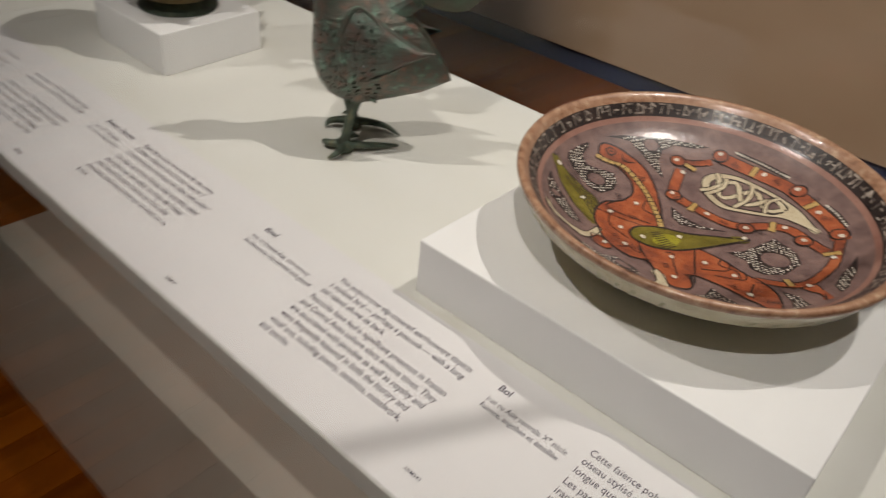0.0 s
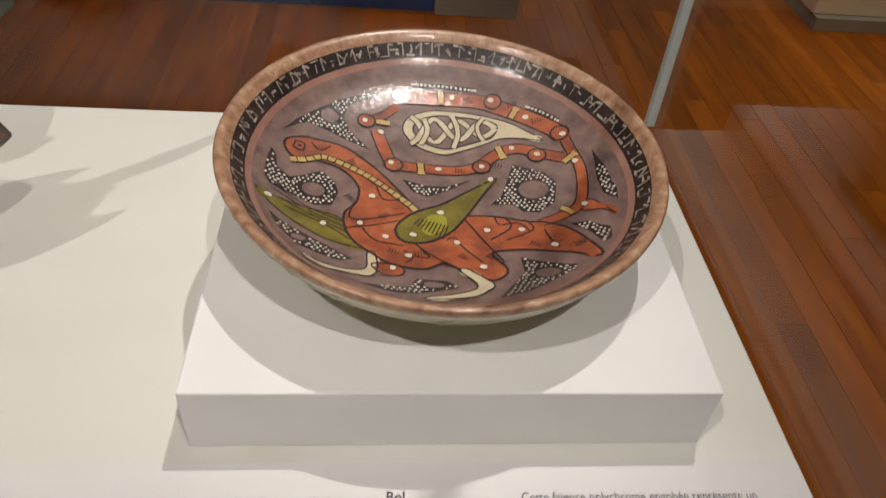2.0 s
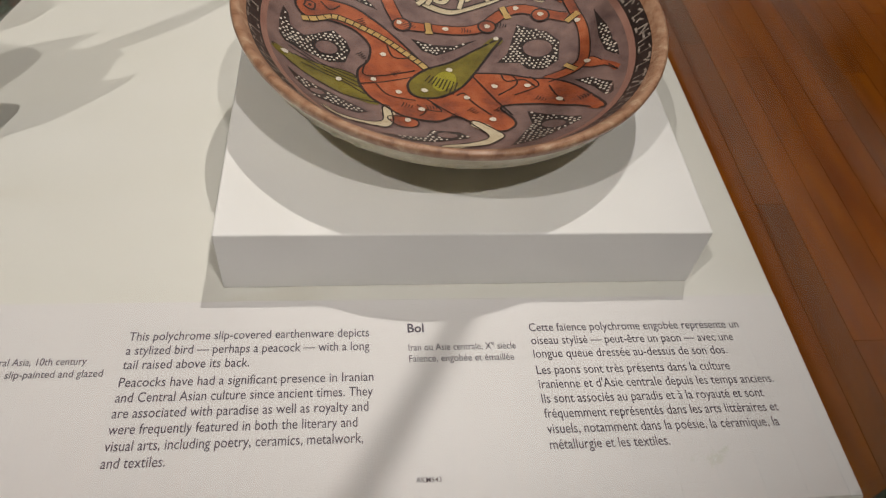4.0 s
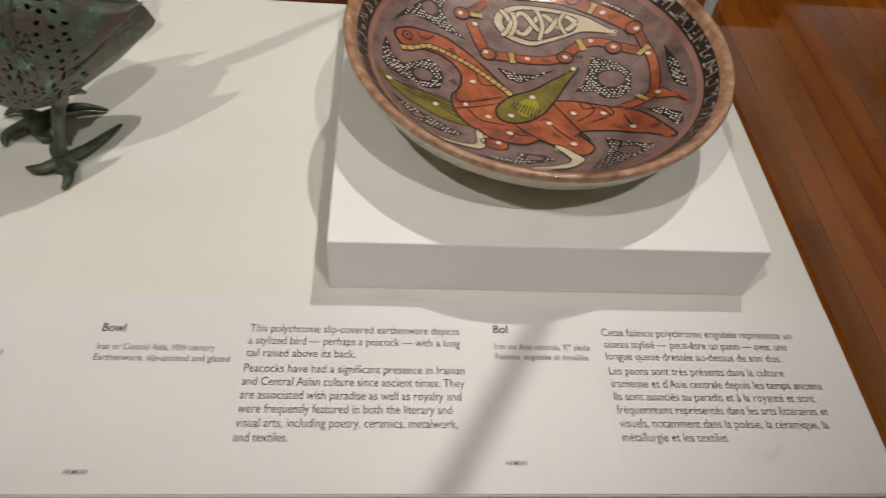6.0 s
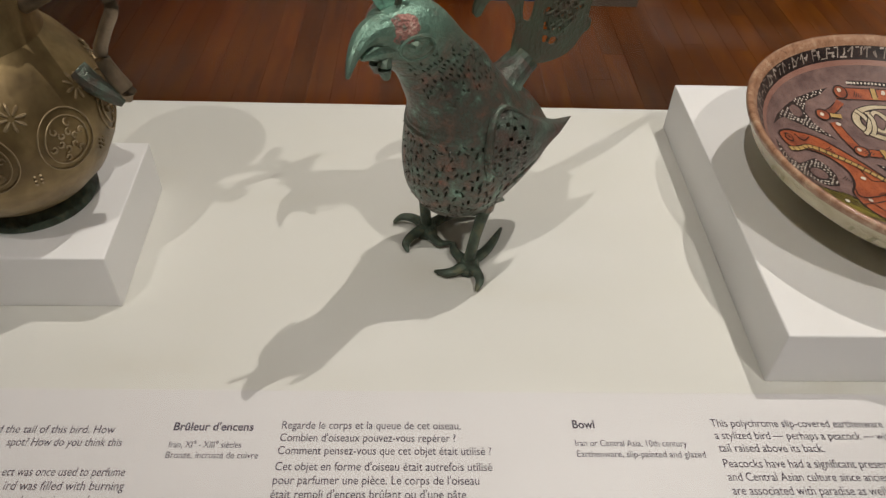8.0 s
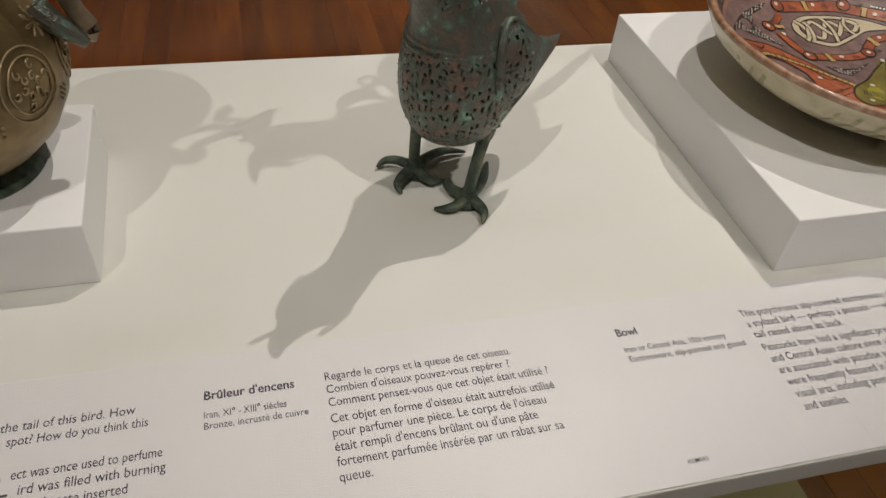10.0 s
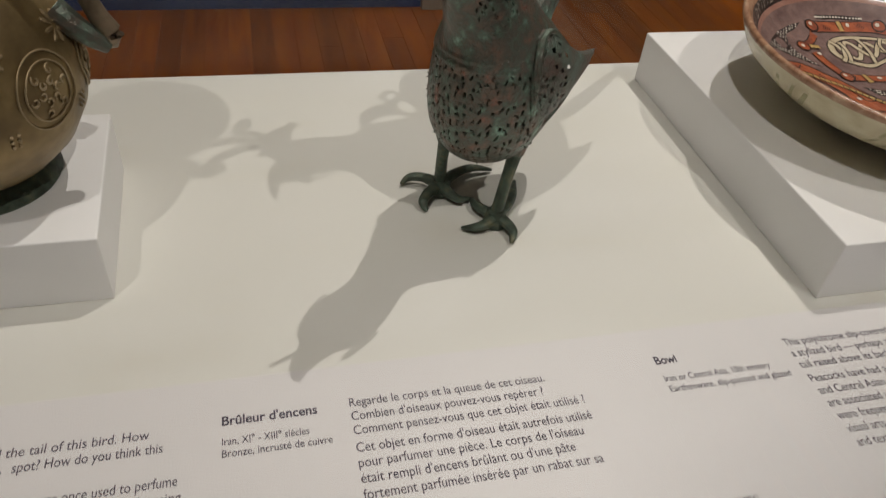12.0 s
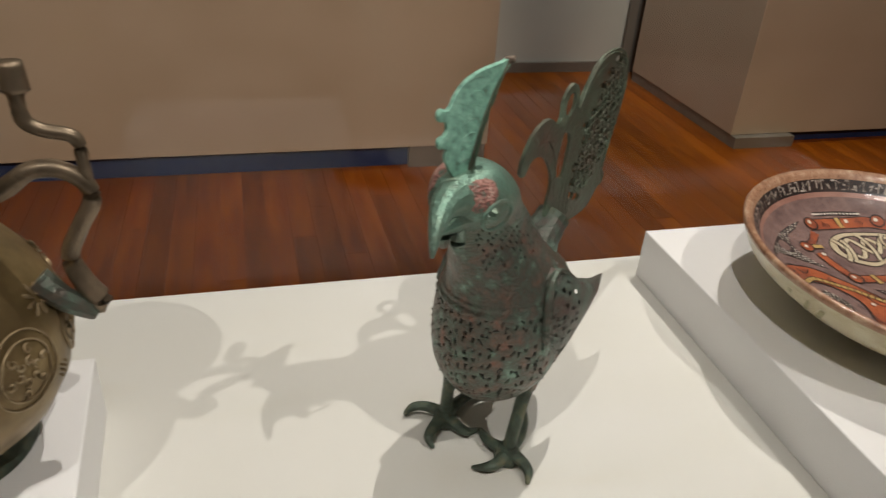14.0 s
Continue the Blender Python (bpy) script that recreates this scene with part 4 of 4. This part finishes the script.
for e in (-1, 1):
    for inset, r in ((0.97, 0.0009), (0.86, 0.0006)):
        rim = [local(-0.092 + (x + 0.092) * inset, 0.0009 * e, 0.200 + (z - 0.200) * inset) for x, z in TAIL[5:16]]
        tube(bm, rim, [r] * len(rim), 5, 4)
    for shift in (0.0, 0.005, 0.010):
        tube(bm, [local(-0.062 - shift, 0.0009 * e, 0.150), local(-0.060 - shift, 0.0009 * e, 0.172), local(-0.068 - shift * 0.5, 0.0009 * e, 0.200)], [0.0007, 0.0007, 0.0003], 5, 4)
    tube(bm, [local(-0.050, 0.0009 * e, 0.170), local(-0.046, 0.0009 * e, 0.196), local(-0.034, 0.0009 * e, 0.212), local(-0.018, 0.0009 * e, 0.210)], [0.0006, 0.0007, 0.0007, 0.0003], 5, 4)
# interlaced strands over the openings of the fan
for e in (-1, 1):
    for k in range(-7, 8):
        for slope in (-1, 1):
            line = []
            for m in range(9):
                u = (m / 4 - 1) * 0.0195
                w = k * 0.0072 + slope * u * 0.95 + 0.0012 * math.sin(m * 1.9 + k)
                if (u / 0.0205) ** 2 + (w / 0.049) ** 2 < 0.95:
                    line.append(local(-0.099 + u * math.cos(0.42) - w * math.sin(0.42), 0.0012 * e, 0.201 + u * math.sin(0.42) + w * math.cos(0.42)))
            if len(line) > 2:
                tube(bm, line, [0.0008] * len(line), 5, 4)
tube(bm, [local(-0.030, 0, 0.134), local(-0.045, 0, 0.145), local(-0.056, 0, 0.153)], [0.019, 0.0125, 0.0105], 16, 5)
tube(bm, [local(-0.0535, 0, 0.151), local(-0.0575, 0, 0.154)], [0.0112, 0.0112], 16, 3)
# crest: an upright comb along the head with a thick rear rib and knobs on its front edge
CREST = [(0.0125, 0.209), (0.0150, 0.2205), (0.0195, 0.2275), (0.0220, 0.2335), (0.0215, 0.238), (0.0255, 0.2395), (0.0258, 0.2420), (0.0212, 0.2445), (0.0212, 0.2500), (0.0252, 0.2520), (0.0245, 0.2548),
         (0.0195, 0.2550), (0.0150, 0.2605), (0.0085, 0.2660), (0.000, 0.2695), (-0.0135, 0.2718), (-0.0180, 0.2725), (-0.0125, 0.2650), (-0.0050, 0.2540), (0.0025, 0.2390), (0.0070, 0.2200), (0.0078, 0.209)]
COMB = Vector((-0.0350, -0.0375, 0.0015))
ALONG, ACROSS = Vector((-0.91, -0.41, 0)), Vector((0.41, -0.91, 0))


def crest_at(q, z, out=0.0):
    return COMB + ALONG * q + ACROSS * (out + 0.003 * math.sin(z * 60 + 0.6)) + Vector((0, 0, z))


plate(CREST, 0.0009, (), lambda p: crest_at(p.x, p.y, p.z), 1, 0.0004)
# the folded rear edge: a second, narrow blade turned forward, with a broken lip
FOLD = [(0.000, 0.211), (0.0035, 0.219), (0.005, 0.226), (0.0045, 0.231), (0.0075, 0.234), (0.0085, 0.241), (0.0068, 0.244), (0.0078, 0.250), (0.0062, 0.253), (0.0075, 0.258), (0.0055, 0.262), (0.0050, 0.268), (0.002, 0.2725), (0.0, 0.2725)]


def fold_at(w, z, out=0.0):
    q = float(np.interp(z, [0.209, 0.220, 0.239, 0.254, 0.265, 0.2725], [0.0078, 0.0070, 0.0025, -0.005, -0.0125, -0.018]))
    return crest_at(q + 0.45 * w + 0.5 * out, z, 0.8 * w + 0.6 * out)


plate(FOLD, 0.0008, (), lambda p: fold_at(p.x, p.y, p.z), 4, 0.0003)
edge = [(0.0090, 0.2060), (0.0075, 0.2200), (0.0025, 0.2390), (-0.005, 0.2540), (-0.0125, 0.265), (-0.0180, 0.2725)]
tube(bm, [crest_at(q, z) for q, z in edge], [0.0046, 0.0030, 0.0020, 0.0017, 0.0015, 0.0014], 8, 4)
tube(bm, [crest_at(-0.0165, 0.2720, -0.001), crest_at(-0.0205, 0.2728, 0.002)], [0.0019, 0.0021], 8, 4)
for q, z in [(0.0235, 0.2532), (0.0240, 0.2408)]:
    ring = [crest_at(q + 0.0022 * math.cos(k * 0.785), z + 0.0022 * math.sin(k * 0.785)) for k in range(9)]
    tube(bm, ring, [0.0010] * 9, 6, 1)
for k in range(7):
    z0 = 0.2265 + 0.0062 * k
    q0 = 0.0200 - 0.0012 * k
    for e in (-1, 1):
        tube(bm, [crest_at(q0, z0, 0.001 * e), crest_at(q0 - 0.011, z0 + 0.004, 0.0012 * e), crest_at(q0 - 0.014 - 0.0006 * k, z0 + 0.001, 0.001 * e)], [0.0002, 0.0004, 0.0002], 5, 1 if k % 3 else 0)
# wings: raised leaf shapes with pointed tips
def slim(x, z):
    return 0.006 + (x - 0.006) * 0.878, z + 0.012 * ((0.006 - x) / 0.098) ** 2


WING = [slim(*p) for p in [(0.006, 0.113), (0.003, 0.132), (-0.006, 0.145), (-0.018, 0.145), (-0.036, 0.130), (-0.060, 0.113), (-0.092, 0.101), (-0.066, 0.097), (-0.042, 0.087), (-0.018, 0.080), (-0.001, 0.090)]]


def wing_l(x, lift, z):
    return lift + 0.0025 - 0.0105 * (abs(x + 0.010) / 0.070) ** 1.4 - 0.008 * ((z - 0.111) / 0.034) ** 2 * max(0.0, 1 + x / 0.09)


UPPER = [slim(*p) for p in [(-0.092, 0.101), (-0.075, 0.1065), (-0.060, 0.114), (-0.036, 0.131), (-0.018, 0.144), (-0.006, 0.143), (0.002, 0.133), (0.006, 0.113)]]
LOWER = [slim(*p) for p in [(-0.092, 0.101), (-0.066, 0.0965), (-0.042, 0.088), (-0.018, 0.081), (-0.006, 0.085), (0.002, 0.096), (0.006, 0.113)]]
NX, NV = 84, 44
for e in (-1, 1):
    rows = []
    for i in range(NX + 1):
        x = -0.080 + 0.086 * math.sin(math.pi / 2 * i / NX)
        hi = float(np.interp(x, [p[0] for p in UPPER], [p[1] for p in UPPER]))
        lo = float(np.interp(x, [p[0] for p in LOWER], [p[1] for p in LOWER]))
        row = []
        for k in range(-3, NV + 4):
            v = min(max(k / NV, 0.0), 1.0)
            z = lo + (hi - lo) * v
            deep = 0.004 * max(0, -k, k - NV) * min(1.0, (hi - lo) / 0.02)
            swell = 0.0035 * (1 - (2 * v - 1) ** 4) * min(1.0, (0.010 - x) / 0.02, (x + 0.084) / 0.02)
            row.append(bm.verts.new(local(x, e * (wing_l(x, 0.0385, z) + swell - deep), z)))
        rows.append(row)
    for i in range(NX):
        for k in range(NV + 6):
            ci, ck = i // 7, (k + (i // 7) * 3) // 6
            rnd = math.sin(ci * 91.7 + ck * 37.3) * 9631.7
            rnd -= math.floor(rnd)
            u, w = i % 7 - int(rnd * 40) % 4, (k + ci * 3) % 6 - int(rnd * 17) % 3
            if 6 < k < NV and 34 < i < NX - 8 and 0 <= u < 3 and 0 <= w < 2 and rnd > 0.2:
                continue
            q = (rows[i][k], rows[i + 1][k], rows[i + 1][k + 1], rows[i][k + 1])
            f = bm.faces.new(q if e < 0 else q[::-1])
            f.material_index, f.smooth = 5, True
    rim = [local(x, e * wing_l(x, 0.0388, z), z) for x, z in (WING[4], WING[3], WING[2], WING[1], WING[0], WING[10], WING[9], WING[8], WING[7])]
    tube(bm, rim, [0.0008, 0.0016, 0.0024, 0.0028, 0.0028, 0.0026, 0.0022, 0.0014, 0.0006], 8, 0)
# legs and feet
HUBS = [((-0.2325, 0.1465), (-0.2345, 0.1345, 0.062)), ((-0.200, 0.105), (-0.189, 0.1135, 0.062))]
TOES = [[[(-0.243, 0.157), (-0.253, 0.160), (-0.260, 0.157)], [(-0.244, 0.136), (-0.249, 0.128), (-0.247, 0.122)], [(-0.227, 0.134), (-0.221, 0.129), (-0.212, 0.134)], [(-0.217, 0.160), (-0.202, 0.167), (-0.185, 0.168)]],
        [[(-0.208, 0.114), (-0.211, 0.123), (-0.210, 0.134)], [(-0.210, 0.097), (-0.218, 0.096), (-0.226, 0.101)], [(-0.194, 0.095), (-0.192, 0.087), (-0.195, 0.080)], [(-0.187, 0.118), (-0.179, 0.132), (-0.171, 0.152)]]]
for ((hx, hy), (tx, ty, tz)), toes in zip(HUBS, TOES):
    top, hub = Vector((tx - CX, ty - CY, tz)), Vector((hx - CX, hy - CY, 0.010))
    tube(bm, [top, top.lerp(hub, 0.5) + Vector((-0.001, -0.001, 0.0)), hub], [0.0052, 0.0042, 0.0046], 12, 3)
    # collar over the claws and a thin bracket plate that runs up the body
    tube(bm, [hub + Vector((0, 0, 0.0035)), hub + Vector((0, 0, -0.002)), hub + Vector((0, 0, -0.0085))], [0.0058, 0.0082, 0.0092], 12, 3)
    bend = [top + FWD * 0.001 + Vector((0, 0, -0.006)), top + Vector((0, 0, 0.008)), top + FWD * -0.003 + Vector((0, 0, 0.022))]
    tube(bm, bend, [0.0060, 0.0078, 0.0070], 10, 0)
    tube(bm, [top + Vector((0, 0, 0.004)), top - FWD * 0.010 + Vector((0, 0, -0.001)), top - FWD * 0.017 + Vector((0, 0, -0.006))], [0.0052, 0.0034, 0.0008], 8, 0)
    for toe in toes:
        line = [hub + Vector((0, 0, -0.002))] + [Vector((x - CX, y - CY, z)) for (x, y), z in zip(toe, (0.0075, 0.0062, 0.0026))]
        tube(bm, line, [0.0054, 0.0041, 0.0034, 0.0011], 12, 3, 0.85)
burner = part("incense_burner", bm, [bronze, verdigris, copper_inlay, dark_bronze, tail_patina, wing_patina])
burner.location = (CX, CY, DECK)
tagged(burner, "pierced green-patinated bronze incense burner shaped like a crested cock", "incense burner")

# ---- the brass ewer ----
EX, EY, EZ = -0.527, 0.131, STAND
ewer = thing("ewer", (EX, EY, EZ), "round-bellied worn brass ewer with a curved handle", "ewer")
belly = [(0.034, 0.012), (0.047, 0.018), (0.061, 0.032), (0.0705, 0.050), (0.0745, 0.069), (0.0735, 0.087), (0.067, 0.106), (0.056, 0.122), (0.043, 0.136), (0.032, 0.148)]
part("belly", lathe(bmesh.new(), belly, 80), brass, ewer, smooth=True)
part("foot", lathe(bmesh.new(), [(0.0, 0.0), (0.044, 0.0), (0.046, 0.003), (0.041, 0.008), (0.036, 0.016), (0.030, 0.018)], 48), dark_bronze, ewer, "dark flared foot", smooth=True)
part("neck", lathe(bmesh.new(), [(0.050, 0.118), (0.049, 0.126), (0.046, 0.138), (0.045, 0.160), (0.046, 0.200), (0.051, 0.222), (0.058, 0.234), (0.058, 0.239), (0.053, 0.239), (0.044, 0.222), (0.040, 0.17)], 48), brass, ewer, smooth=True)
bm = bmesh.new()
tube(bm, [(0.070, 0, 0.094), (0.092, 0, 0.089), (0.087, 0, 0.102), (0.083, 0, 0.118), (0.090, 0, 0.134), (0.098, 0, 0.148), (0.097, 0, 0.158), (0.087, 0, 0.166), (0.074, 0, 0.166), (0.062, 0, 0.158), (0.045, 0, 0.150)],
     [0.0055, 0.0062, 0.0056, 0.0046, 0.0043, 0.0043, 0.0043, 0.0044, 0.0045, 0.005, 0.0058], 12)
handle = part("handle", bm, pale_metal, ewer, "pale curved metal handle", smooth=True)
bm = bmesh.new()
tube(bm, [(0.098, 0, 0.152), (0.0975, 0, 0.170), (0.096, 0, 0.182), (0.083, 0, 0.186), (0.076, 0, 0.192), (0.076, 0, 0.208)], [0.0030, 0.0030, 0.0034, 0.0034, 0.0036, 0.004], 10)
tube(bm, [(0.076, 0, 0.205), (0.076, 0, 0.218)], [0.0064, 0.0056], 8)
part("thumb_rest", bm, pale_metal, handle, smooth=True)
bm = bmesh.new()
tube(bm, [(0.066, -0.004, 0.108), (0.078, -0.006, 0.096), (0.090, -0.004, 0.085)], [0.008, 0.0065, 0.004], 10)
part("handle_root", bm, bronze, handle, "green corroded handle root")


def on_belly(a, z):
    r = float(np.interp(z, [p[1] for p in belly], [p[0] for p in belly])) + 0.0006
    return Vector((r * math.cos(a), r * math.sin(a), z))


for k in range(9):
    a0 = 2 * math.pi * k / 9 - 0.55
    bm = bmesh.new()
    for scale in (0.26, 0.20):
        ring = [on_belly(a0 + scale * math.cos(i * 0.2618), 0.078 + 0.081 * scale * math.sin(i * 0.2618)) for i in range(25)]
        tube(bm, ring, [0.0006] * 25, 5)
    for i in range(12):
        a, ring = i * 1.0472, 0.07 if i < 6 else 0.145
        u, w = a0 + ring * math.cos(a + ring), 0.078 + 0.081 * ring * math.sin(a + ring)
        curl = [on_belly(u + 0.034 * (1 - 0.11 * t) * math.cos(a + t * 0.9), w + 0.0028 * (1 - 0.11 * t) * math.sin(a + t * 0.9)) for t in range(7)]
        tube(bm, curl, [0.0004, 0.0006, 0.0008, 0.0008, 0.0006, 0.0005, 0.0004], 5)
    part("medallion", bm, worn_line, ewer)
    # a rosette of raised petals and a cluster of knobs between two medallions
    bm = bmesh.new()
    mid = a0 + math.pi / 9
    for i in range(8):
        a = i * 0.7854
        tube(bm, [on_belly(mid + 0.03 * math.cos(a), 0.103 + 0.0021 * math.sin(a)), on_belly(mid + 0.095 * math.cos(a), 0.103 + 0.0062 * math.sin(a)), on_belly(mid + 0.13 * math.cos(a), 0.103 + 0.0084 * math.sin(a))], [0.0005, 0.0013, 0.0006], 6)
    part("rosette", bm, worn_line, ewer)
    bm = bmesh.new()
    for i in range(6):
        spot_at = on_belly(mid + 0.05 * (i % 2) - 0.025, 0.056 + 0.0035 * (i // 2))
        tube(bm, [spot_at, spot_at * 1.006], [0.0012, 0.0008], 6)
    part("knob_cluster", bm, worn_line, ewer)

# ---- floor boards, last ----
random.seed(17)
BOARD = 0.083


def board_mesh(length):
    bm = boxed(-BOARD / 2 + 0.0006, 0, -0.008, BOARD / 2 - 0.0006, length - 0.0012, 0.0)
    me = bpy.data.meshes.new("plank")
    bm.to_mesh(me)
    bm.free()
    me.materials.append(wood)
    return me


LENGTHS = [0.7, 0.95, 1.2, 1.5]
MESHES = [board_mesh(l) for l in LENGTHS]
rest = bmesh.new()
near = 0
x = -4.0
while x < 4.6:
    y = -1.2 - random.random()
    while y < 3.9:
        k = random.randrange(4)
        mid = y + LENGTHS[k] / 2
        if -1.9 < x < 2.5 and -0.1 < mid < 3.4 and near < 300:
            ob = new("plank", MESHES[k])
            ob.location = (x, y, 0)
            ob.parent = floor
            near += 1
        else:
            box(rest, x - BOARD / 2 + 0.0006, y, -0.008, x + BOARD / 2 - 0.0006, y + LENGTHS[k] - 0.0012, 0.0)
        y += LENGTHS[k]
    x += BOARD
tagged(part("planks", rest, wood, floor), kind="stuff")
